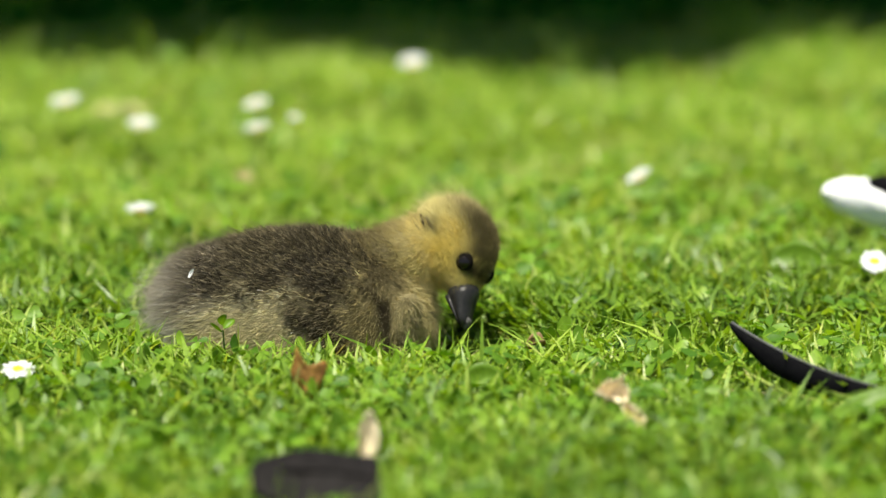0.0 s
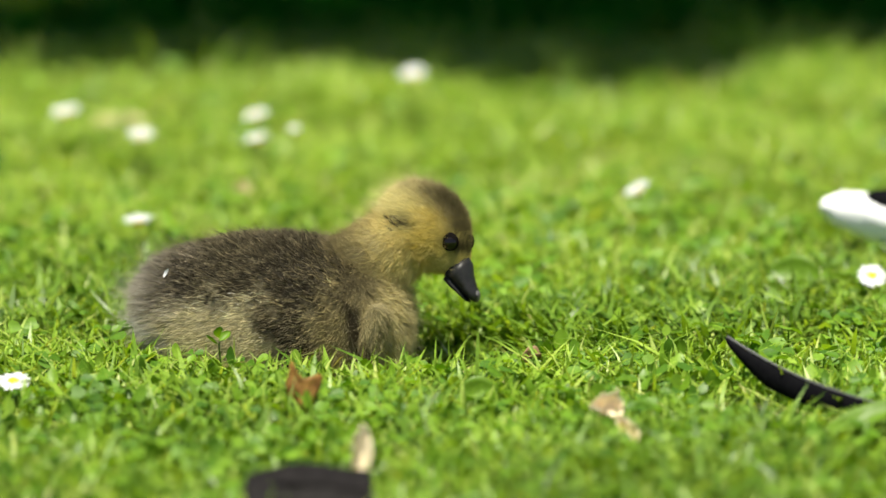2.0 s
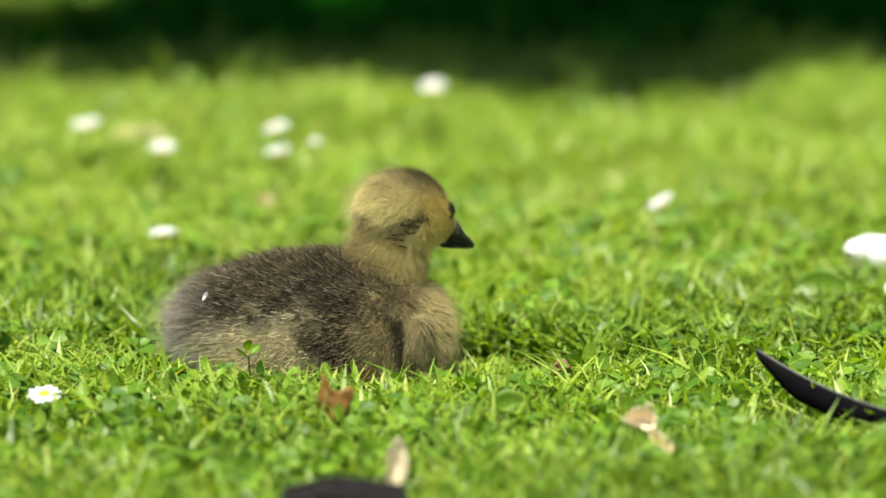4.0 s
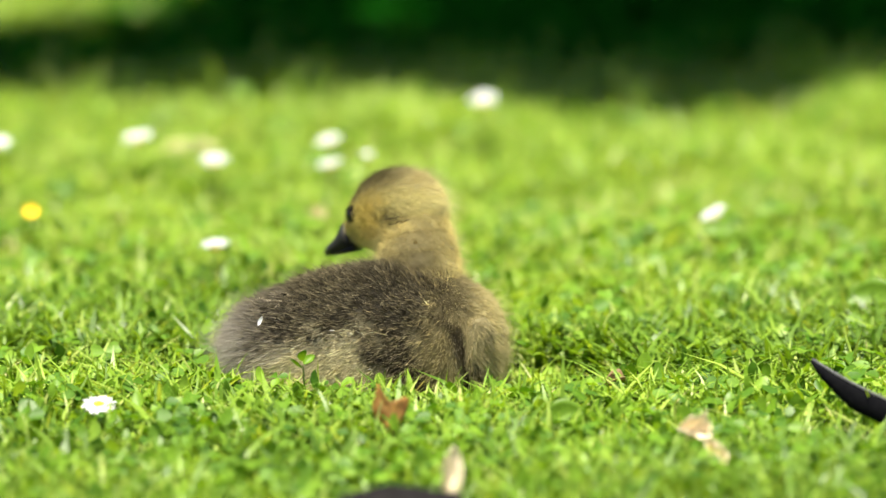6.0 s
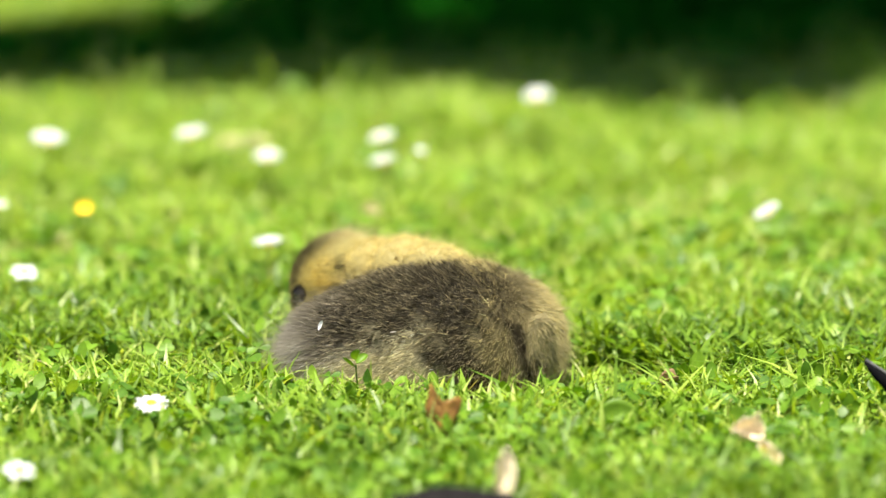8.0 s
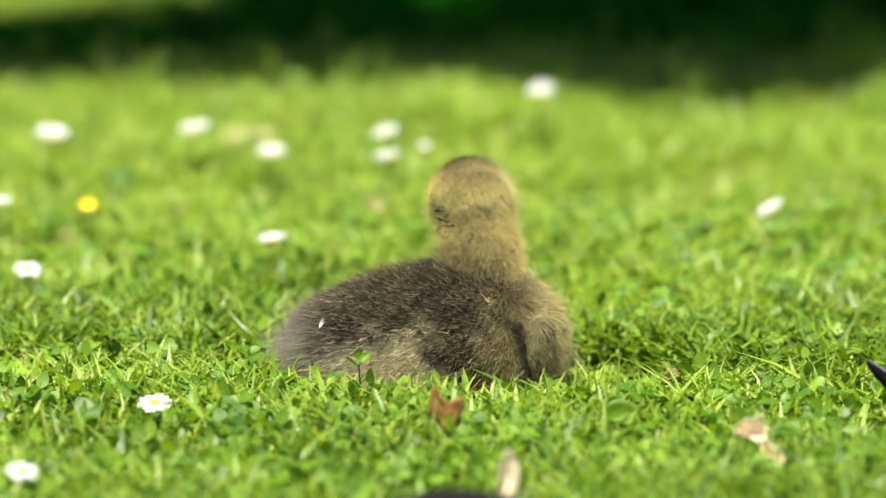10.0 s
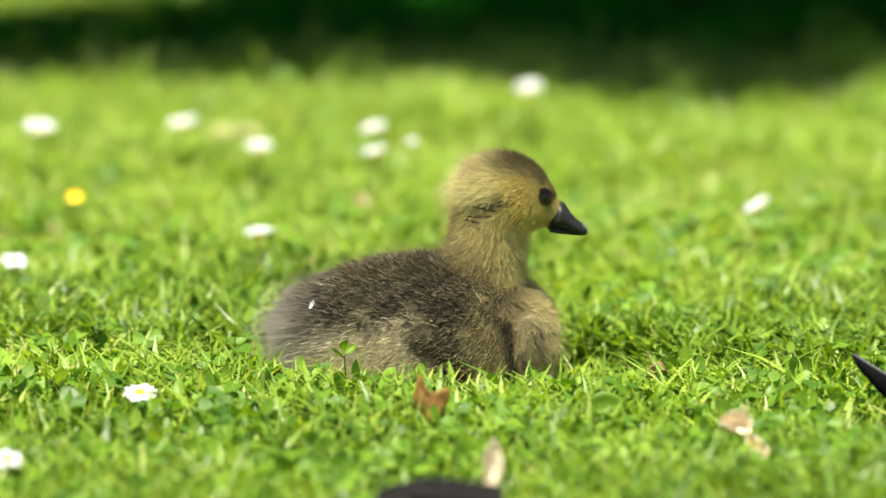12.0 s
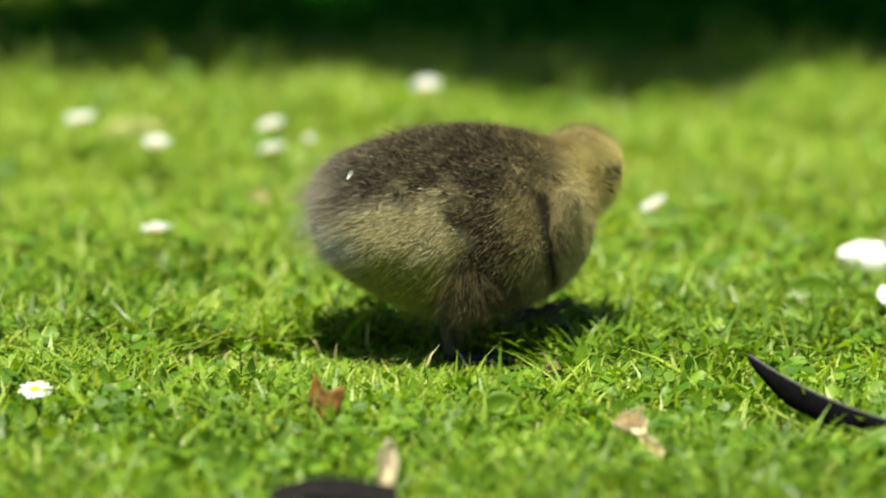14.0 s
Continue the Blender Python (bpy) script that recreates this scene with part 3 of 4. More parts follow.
def litter():
    def dry(name, m, label, bm, material, stalk=None):
        d = thing(name, m, label, "leaf")
        thick(part("blade", bm, material, d), 0.0004)
        if stalk:
            sb = bmesh.new()
            limb(sb, stalk, [0.0006, 0.0005, 0.0005], 5)
            part("stalk", sb, material, d)
    dry("fallen_leaf", pose(-0.0145, -0.238, 0.0245, -8, 0, 6), "pointed orange-brown fallen leaf standing in the grass",
        pointed_leaf(), BROWN_LEAF, [(0, 0, -0.009), (0.001, 0.001, -0.014), (0.002, 0.002, -0.02)])
    dry("fallen_leaf", pose(0.145, -0.283, 0.026, 55, 20, 20), "crumpled pale tan dry leaf on the lawn",
        leaf_sheet(0.02, 0.014, lobed, 1.8, 0.8, wave=0.3, seed=4.0), TAN_LEAF)
    dry("fallen_leaf", pose(0.158, -0.303, 0.021, 40, 50, -35), "narrow curled tan leaf scrap beside a crumpled leaf",
        leaf_sheet(0.022, 0.009, oval, 1.6, 0.9, wave=0.25, seed=6.0), TAN_LEAF)
    dry("fallen_leaf", pose(0.0165, -0.383, 0.019, 20, -72, 80), "upright pale tan dry leaf in the grass",
        leaf_sheet(0.034, 0.011, oval, 0.7, 0.7, wave=0.2, seed=9.0), TAN_LEAF)
    dry("fallen_leaf", pose(0.109, -0.108, 0.013, 25, 15, 30), "small reddish brown withered leaf",
        leaf_sheet(0.013, 0.009, oval, 1.5, 0.9, wave=0.25, seed=12.0), RED_LEAF)
    dry("fallen_leaf", pose(-0.155, 0.572, 0.014, 14, 3, 10), "pale brown dead leaf lying on far grass",
        leaf_sheet(0.040, 0.018, oval, 0.6, 0.4, wave=0.15, seed=15.0), STRAW)
    dry("fallen_leaf", pose(-0.064, 0.34, 0.02, 40, 10, 30), "small straw-coloured dead leaf in the lawn",
        leaf_sheet(0.014, 0.010, oval, 0.8, 0.5, wave=0.2, seed=18.0), STRAW)
    # broad living leaves that stand out of the lawn
    for x, y, z, l, w, rx, ry, rz in ((0.075, -0.208, 0.016, 0.026, 0.02, 52, 0, 10), (0.263, 0.07, 0.022, 0.034, 0.024, 50, 0, -10), (0.181, 0.24, 0.028, 0.026, 0.013, 25, 8, -12),
                                      (-0.19, -0.30, 0.015, 0.03, 0.013, 15, 10, 30), (0.28, -0.30, 0.02, 0.05, 0.018, 20, -10, 20)):
        d = thing("herb_leaf", pose(x, y, z, rx, ry, rz), "broad pale green herb leaf in the lawn", "leaf", "broad leaves in the lawn")
        thick(part("blade", leaf_sheet(l, w, oval, 0.7, 0.25, wave=0.06, seed=x * 40), HERB, d), 0.0004)
    d = thing("clover_sprig", pose(-0.064, -0.122, 0.0), "bright green sprig standing before the gosling", "sprig")
    bm = bmesh.new()
    limb(bm, [(0, 0, 0), (0.001, 0, 0.015), (0, 0, 0.028)], [0.0006, 0.0006, 0.0005], 5)
    part("stem", bm, CLOVER, d)
    for rz, ry, z in ((40, -25, 0.028), (170, -30, 0.026), (280, -50, 0.030)):
        ob = part("leaflet", leaf_sheet(0.009, 0.006, oval, 0.6, 0.3), HERB, d)
        ob.matrix_basis = pose(0, 0, z, 20, ry, rz) @ pose(0.0033, 0, 0)


def curved_strip(length, drop, width, thickness, n=26):
    """A strip on its edge that sweeps down and levels out; its upper edge is a thin rolled rim."""
    bm = bmesh.new()
    rows = []
    for i in range(n + 1):
        q = i / n
        x, z = length * q, -drop * (1 - (1 - q) ** 1.8)
        dz = -drop * 1.8 * (1 - q) ** 0.8 / length
        nx, nz = -dz / math.hypot(1, dz), 1 / math.hypot(1, dz)
        w = width * (0.1 + 0.9 * min(1, q / 0.3) ** 0.7) * (1 - 0.45 * max(0, q - 0.5))
        ring = []
        for h, y in ((0, 0), (0.12, -0.6), (0.5, -1.0), (0.88, -0.5), (1.0, 0.2), (0.9, 0.9), (0.5, 0.5), (0.12, 0.8)):
            ring.append(bm.verts.new((x - nx * w * (1 - h), y * thickness + 0.012 * q * q, z - nz * w * (1 - h))))
        rows.append(ring)
    for a, b in zip(rows, rows[1:]):
        for k in range(8):
            bm.faces.new((a[k], a[(k + 1) % 8], b[(k + 1) % 8], b[k]))
    bm.faces.new(rows[0][::-1])
    bm.faces.new(rows[-1])
    return bm


def feathers():
    f = thing("black_feather", pose(0.2198, -0.170, 0.0405, -6, 0, -51), "glossy black curved feather lying in the grass", "feather")
    part("vane", curved_strip(0.118, 0.0175, 0.0138, 0.0018), BLACK_VANE, f, "glossy black vane")
    # the shaft's grey stands in for the gloss along the vane's upper edge
    bm = bmesh.new()
    pts = []
    for i in range(18):
        q = i / 17
        pts.append((0.118 * q, 0.012 * q * q + 0.0004, -0.0175 * (1 - (1 - q) ** 1.8) + 0.0002))
    limb(bm, pts, [0.0009 - 0.0003 * i / 17 for i in range(18)], 8)
    part("shaft", bm, SHAFT_SHEEN, f, "grey shaft painting the gloss along the upper edge")
    f = thing("dark_feather", pose(-0.022, -0.468, 0.030, 24, 1, 2), "broad dark brown feather lying in the grass", "feather")
    thick(part("vane", leaf_sheet(0.066, 0.05, lambda q: 0.45 + 0.55 * min(1, q * 2.6) ** 0.6, -0.3, -0.1, 20, 10, 0.05, 3.0), DARK_VANE, f), 0.003)
    bm = bmesh.new()
    limb(bm, [(-0.022, 0.002, -0.002), (0.0, 0.001, 0.0025), (0.02, 0, 0.002), (0.046, 0, -0.003)], [0.0016, 0.0014, 0.0012, 0.0008], 6)
    part("shaft", bm, DARK_VANE, f)


def white_feather():
    f = thing("white_feather", pose(0.325, 0.192, 0.045), "white downy feather with a black edge on the lawn", "feather")
    for name, rows, material, label in (
            ("vane", [(0, 0.0, 0.003, 0.003), (0.003, 0.0005, 0.0062, 0.006), (0.010, 0.001, 0.0095, 0.009), (0.024, 0.001, 0.0122, 0.011), (0.045, 0.0, 0.0145, 0.013), (0.07, 0, 0.015, 0.013), (0.09, 0, 0.006, 0.006)], WHITE_VANE, "white vane"),
            ("outer_vane", [(0.024, 0.0095, 0.0005, 0.002), (0.028, 0.011, 0.005, 0.006), (0.04, 0.012, 0.0075, 0.01), (0.07, 0.012, 0.008, 0.012), (0.088, 0.01, 0.002, 0.004)], BLACK_VANE, "black outer vane")):
        bm = loft(rows, 20)
        for v in bm.verts:
            v.co += Vector((0, 1, 1)) * 0.0034 * noise.noise(v.co * 170)
        part(name, bm, material, f, label)
    return f


# ---- the gosling ----
class Hull:
    """A rounded body along x, from rows of x, mid height, half height, half width."""

    def __init__(self, rows):
        r = np.array(rows)
        u = np.linspace(0, 1, 240)
        s = np.linspace(0, 1, len(r))
        k = np.hanning(41)
        k /= k.sum()
        cols = []
        for i in range(4):
            c = np.interp(u, s, r[:, i])
            pad = np.concatenate([np.full(20, c[0]) * 1, c, np.full(20, c[-1])])
            cols.append(np.convolve(pad, k, "valid"))
        self.u, self.c = u, cols

    def at(self, u, a):
        x, z, h, w = (np.interp(u, self.u, c) for c in self.c)
        return np.stack([x, w * np.cos(a), z + h * np.sin(a)], -1)

    def normal(self, u, a):
        e = 2e-3
        du = self.at(np.clip(u + e, 0, 1), a) - self.at(np.clip(u - e, 0, 1), a)
        da = self.at(u, a + e) - self.at(u, a - e)
        n = np.cross(da, du)
        n = unit(n)
        mid = self.at(u, a * 0) * [1, 0, 1] * 0.5 + self.at(u, a * 0 + np.pi) * [1, 0, 1] * 0.5
        flip = np.sum(n * (self.at(u, a) - mid), 1) < 0
        n[flip] *= -1
        return n

    def sample(self, n):
        us, as_ = rng.random(n * 5), rng.uniform(0, 2 * np.pi, n * 5)
        e = 2e-3
        w = np.linalg.norm(np.cross(self.at(np.clip(us + e, 0, 1), as_) - self.at(np.clip(us - e, 0, 1), as_), self.at(us, as_ + e) - self.at(us, as_ - e)), axis=1)
        keep = rng.random(len(w)) < w / np.quantile(w, 0.98)
        return us[keep][:n], as_[keep][:n]

    def grid(self, nu=44, na=32):
        us = np.linspace(0, 1, nu)
        an = np.linspace(0, 2 * np.pi, na, endpoint=False)
        v = np.concatenate([self.at(np.full(na, q), an) for q in us])
        q = []
        for i in range(nu - 1):
            for j in range(na):
                q.append((i * na + j, i * na + (j + 1) % na, (i + 1) * na + (j + 1) % na, (i + 1) * na + j))
        return v, np.array(q)


def furred(name, hull, count, length, colour, flow, width=0.00024, lift=0.62, stray=0.3, tip=0.25, clump=0.004, contrast=0.25, coarse=0.0, streak=lambda p: np.full(len(p), 0.3), parent=None, label=""):
    """A skin with strands of down on it, one mesh. flow: the way the down lies, from place and normal."""
    u, a = hull.sample(count)
    p, nrm = hull.at(u, a), hull.normal(u, a)
    n = len(p)
    stray_hair = rng.random(n) < 0.14
    L = length(p) * rng.uniform(0.5, 1.15, n) * np.where(stray_hair, 2.6, 1.0)
    f = flow(p, nrm)
    f = f - nrm * np.sum(f * nrm, 1, keepdims=True)
    # tufts: strands near one another lean alike
    warped = p + 0.0016 * np.sin(p[:, [1, 2, 0]] * 1100 + 1.0) + 0.0012 * np.sin(p[:, [2, 0, 1]] * 2300)
    cell = np.floor(warped / clump)
    hsh = np.abs(np.sin(cell @ np.array([12.9898, 78.233, 37.719])) * 43758.5453)
    tuft = np.stack([np.cos(hsh * 6.28), np.sin(hsh * 6.28), np.cos(hsh * 17.0)], 1)
    d = unit(nrm * lift + unit(f) * (1 - lift * 0.5) + tuft * (stray * np.clip(streak(p) * 1.6, 0.25, 1.0))[:, None] + rng.normal(0, stray, (n, 3)))
    side = unit(np.cross(d, rng.normal(0, 1, (n, 3))))
    bendv = unit(f) * 0.25 + np.array([0, 0, -0.08])
    w = width * rng.uniform(0.7, 1.3, n) * np.where(stray_hair, 0.36, 1.0)
    thicker = (rng.random(n) < coarse) & ~stray_hair & (colour(p).mean(1) < 0.16)
    w = np.where(thicker, 0.00062, w)
    L = np.where(thicker, np.minimum(L, 0.006), L)
    rows, tint = [], []
    base = colour(p)
    frac = np.abs(np.sin(cell @ np.array([39.3468, 11.135, 83.155])) * 9631.77) % 1
    base = base * (1 + contrast * (frac ** 1.5 * 1.9 - 0.8) * np.clip(streak(p) * 1.3, 0, 1))[:, None]
    base = base * np.where(thicker, np.where(rng.random(n) < 0.55, 0.28, 2.3), 1.0)[:, None]
    pull = ((cell + 0.5) * clump - warped)
    pull -= nrm * np.sum(pull * nrm, 1, keepdims=True)
    pull *= np.clip(streak(p) * 1.4, 0.2, 1.0)[:, None]
    straw = np.array([0.52, 0.45, 0.29])
    dark = smooth(0.3, 0.12, base.mean(1))
    frac2 = np.abs(np.sin(cell @ np.array([71.31, 23.9, 47.77])) * 5713.31) % 1
    tip = (tip * dark * (0.15 + 1.7 * frac2))[:, None]
    # strands darken towards the root: shade within the down put into their colour
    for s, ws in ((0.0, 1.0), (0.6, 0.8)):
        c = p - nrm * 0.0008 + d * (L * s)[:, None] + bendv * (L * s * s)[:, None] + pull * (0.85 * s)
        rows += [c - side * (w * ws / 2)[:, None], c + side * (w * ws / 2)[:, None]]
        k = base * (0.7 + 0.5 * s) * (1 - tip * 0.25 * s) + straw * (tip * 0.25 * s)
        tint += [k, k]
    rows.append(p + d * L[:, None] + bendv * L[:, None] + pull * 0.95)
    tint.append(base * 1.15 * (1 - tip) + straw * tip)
    fv = np.stack(rows, 1).reshape(-1, 3)
    fc = np.stack(tint, 1).reshape(-1, 3)
    o = np.arange(n)[:, None] * 5
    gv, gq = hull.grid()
    # skin darkened as well, for the shade between strands
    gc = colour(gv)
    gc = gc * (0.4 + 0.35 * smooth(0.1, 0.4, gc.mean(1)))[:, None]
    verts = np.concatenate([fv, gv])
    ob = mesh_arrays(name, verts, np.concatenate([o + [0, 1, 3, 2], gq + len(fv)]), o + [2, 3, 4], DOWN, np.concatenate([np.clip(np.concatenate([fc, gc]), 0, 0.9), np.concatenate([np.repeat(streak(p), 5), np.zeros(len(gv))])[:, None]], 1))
    ob.parent = parent
    return tagged(ob, label)


TORSO = Hull([(-0.082, 0.004, 0.002, 0.002), (-0.080, 0.004, 0.015, 0.019), (-0.071, 0.003, 0.029, 0.033), (-0.050, -0.002, 0.0425, 0.044), (-0.023, -0.006, 0.0535, 0.049),
              (0.008, -0.007, 0.0555, 0.050), (0.038, -0.007, 0.0495, 0.046), (0.057, -0.007, 0.039, 0.038), (0.068, -0.006, 0.029, 0.028), (0.075, -0.004, 0.014, 0.015), (0.077, -0.002, 0.002, 0.002)])
HEAD_HULL = Hull([(-0.0285, -0.001, 0.001, 0.001), (-0.0265, -0.001, 0.010, 0.010), (-0.020, 0.0, 0.0172, 0.0170), (-0.009, -0.001, 0.0221, 0.0210), (0.003, -0.0008, 0.0230, 0.0214),
                  (0.014, -0.001, 0.0203, 0.0188), (0.0225, -0.003, 0.0150, 0.0137), (0.0285, -0.008, 0.0098, 0.0095), (0.032, -0.012, 0.0062, 0.0062), (0.0335, -0.013, 0.001, 0.001)])


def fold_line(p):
    """The crease between the flank and the wing, whose shade is painted dark."""
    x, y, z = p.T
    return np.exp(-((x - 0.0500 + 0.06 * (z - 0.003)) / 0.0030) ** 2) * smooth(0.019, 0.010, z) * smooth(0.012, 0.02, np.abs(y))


def torso_colour(p):
    x, y, z = p.T
    j = rng.normal(0, 1, len(p))
    nz = 0.0035 * np.sin(x * 190 + 2 * np.sin(z * 160)) + 0.0025 * np.sin(z * 240 + x * 90) + 0.0036 * j
    side = smooth(0.008, 0.02, np.abs(y))
    c = np.tile([0.68, 0.61, 0.38], (len(p), 1))
    # cream flank; olive gold towards the breast
    # yellow belly, its shade and the grass's green bounce painted in
    c = mixc(c, (0.40, 0.40, 0.10), smooth(-0.010, -0.026, z + nz))
    c = mixc(c, (0.38, 0.32, 0.155), smooth(0.018, 0.026, x + nz))
    c = mixc(c, (0.54, 0.47, 0.235), smooth(0.050, 0.058, x + nz))
    # brown thigh, in a band that runs down from the back
    band = smooth(-0.007, 0.001, x + nz + 0.12 * (z - 0.01)) * smooth(0.026, 0.018, x + nz + 0.12 * (z - 0.01)) * side
    c = mixc(c, (0.075, 0.058, 0.032), band * 0.92)
    pale = np.exp(-(((x - 0.003) / 0.007) ** 2 + ((z - 0.0145) / 0.005) ** 2))
    # dark back
    low = 0.0185 - 0.004 * smooth(-0.03, -0.06, x) + 0.006 * smooth(0.022, 0.04, x)
    back = smooth(-0.003, 0.004, z + nz - low) * smooth(0.054, 0.040, x + nz - 0.3 * np.clip(z - 0.025, 0, 1))
    c = mixc(c, (0.060, 0.049, 0.028), back * 0.96)
    c = mixc(c, (0.46, 0.40, 0.24), np.clip(pale, 0, 1) * 0.7 * side)
    # shoulder, brown over gold
    c = mixc(c, (0.17, 0.14, 0.07), smooth(0.024, 0.040, x + nz) * smooth(0.006, 0.022, z + nz) * smooth(0.068, 0.054, x) * 0.75)
    # crease shade put into the down's colour
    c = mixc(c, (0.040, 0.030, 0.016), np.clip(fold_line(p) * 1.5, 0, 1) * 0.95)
    # grey rump, whitish beneath
    rear = smooth(-0.050, -0.072, x + nz) * smooth(-0.034, -0.012, z)
    c = mixc(c, (0.36, 0.33, 0.28), rear * 0.9)
    c = mixc(c, (0.17, 0.15, 0.12), smooth(-0.036, -0.052, x + nz) * smooth(-0.074, -0.06, x) * smooth(0.008, 0.02, z) * 0.6)
    c = mixc(c, (0.68, 0.65, 0.57), rear * smooth(0.016, 0.0, z + nz) * 0.85)
    return c


def ear_lines(p):
    """Furrows in the down behind the cheek, their shade painted dark."""
    x, y, z = p.T
    k = 0
    for x0, z0, l in ((-0.008, -0.0015, 0.009), (-0.013, -0.0055, 0.010), (-0.017, -0.0098, 0.009), (-0.018, -0.0142, 0.007)):
        k = k + np.exp(-(((x - x0) / l) ** 4 + ((z - z0 - 0.16 * (x - x0) + 0.0011 * np.sin(x * 700 + z0 * 4000)) / 0.0013) ** 2))
    return k


def nape_line(p):
    """The dark furrowed stripe down the back of the head."""
    x, y, z = p.T
    return smooth(-0.006, -0.015, x) * smooth(0.0115, 0.006, np.abs(y)) * smooth(0.005, -0.004, z)


def head_colour(p):
    x, y, z = p.T
    nz = 0.002 * np.sin(x * 420 + 3 * np.sin(z * 300)) + 0.0012 * rng.normal(0, 1, len(p))
    c = np.tile([0.74, 0.61, 0.19], (len(p), 1))
    c = mixc(c, (0.72, 0.66, 0.34), smooth(0.010, -0.010, x + nz))
    c = mixc(c, (0.50, 0.43, 0.22), smooth(0.006, 0.019, z + nz) * smooth(0.019, 0.010, np.abs(y)) * 0.8)
    c = mixc(c, (0.78, 0.66, 0.29), smooth(-0.004, -0.017, z + nz) * 0.8)
    nz = nz + 0.0022 * rng.normal(0, 1, len(p))
    crown = smooth(0.001, 0.018, z + 0.30 * x + nz) * smooth(0.0215, 0.009, np.abs(y) + 0.4 * nz) * smooth(-0.015, 0.003, x + nz)
    c = mixc(c, (0.115, 0.095, 0.042), crown * 0.9)
    nape = nape_line(p) * (0.75 + 0.25 * np.sin(z * 1700 + x * 300))
    c = mixc(c, (0.095, 0.075, 0.036), nape * 0.7)
    lore = np.exp(-(((x - 0.025) / 0.006) ** 2 + ((z - 0.001) / 0.0028) ** 2))
    c = mixc(c, (0.03, 0.022, 0.012), np.clip(lore, 0, 1) * 0.9)
    spot = np.exp(-(((x + 0.004) / 0.0034) ** 2 + ((z - 0.002) / 0.0030) ** 2))
    c = mixc(c, (0.12, 0.09, 0.035), spot * 0.6)
    ear = ear_lines(p)
    c = mixc(c, (0.035, 0.025, 0.011), np.clip(ear * 1.4, 0, 1) * 0.95)
    return c


def neck_colour(p):
    x, y, z = p.T
    r = 0.021
    c = np.tile([0.76, 0.66, 0.30], (len(p), 1))
    dark = smooth(-0.2, -0.7, x / r + 0.1 * np.sin(z * 500)) * smooth(0.7, 0.3, np.abs(y) / r)
    c = mixc(c, (0.26, 0.21, 0.10), dark * 0.4)
    return c


def base_colour(p):
    """The foot of the neck, its shade painted browner than the throat."""
    return mixc(neck_colour(p), (0.17, 0.138, 0.066), smooth(0.022, -0.008, p[:, 0]) * 0.8)


def middle_colour(p):
    """The middle of the neck, its shade painted a little browner behind."""
    return mixc(neck_colour(p), (0.24, 0.195, 0.095), smooth(0.016, -0.014, p[:, 0]) * 0.5)


def ragged(t):
    """The uneven outline of a furrow, thin at both ends."""
    return math.sin(math.pi * t) ** 0.6 * (0.7 + 0.3 * math.sin(t * 17))


def ball_hull(rx, rz):
    rows = []
    for i in range(13):
        a = -math.pi / 2 + math.pi * i / 12
        rows.append((rx * math.sin(a), 0, max(0.0005, rz * math.cos(a)), max(0.0005, rx * math.cos(a))))
    return Hull(rows)


def shank(points, radii, sides=12):
    """An upright limb: level rings round the points, from the top down."""
    bm = bmesh.new()
    rings = [[bm.verts.new((x + r * math.cos(k * 2 * math.pi / sides), y + 0.85 * r * math.sin(k * 2 * math.pi / sides), z)) for k in range(sides)] for (x, y, z), r in zip(points, radii)]
    for a, b in zip(rings, rings[1:]):
        for k in range(sides):
            bm.faces.new((a[k], a[(k + 1) % sides], b[(k + 1) % sides], b[k]))
    bm.faces.new(rings[0][::-1])
    bm.faces.new(rings[-1])
    return bm


def loft(rows, sides=16):
    """A closed body along x: rows of x, mid height, half height, half width."""
    bm = bmesh.new()
    rings = [[bm.verts.new((x, w * math.cos(k * 2 * math.pi / sides), z + h * math.sin(k * 2 * math.pi / sides))) for k in range(sides)] for x, z, h, w in rows]
    for a, b in zip(rings, rings[1:]):
        for k in range(sides):
            bm.faces.new((a[k], a[(k + 1) % sides], b[(k + 1) % sides], b[k]))
    bm.faces.new(rings[0][::-1])
    bm.faces.new(rings[-1])
    return bm


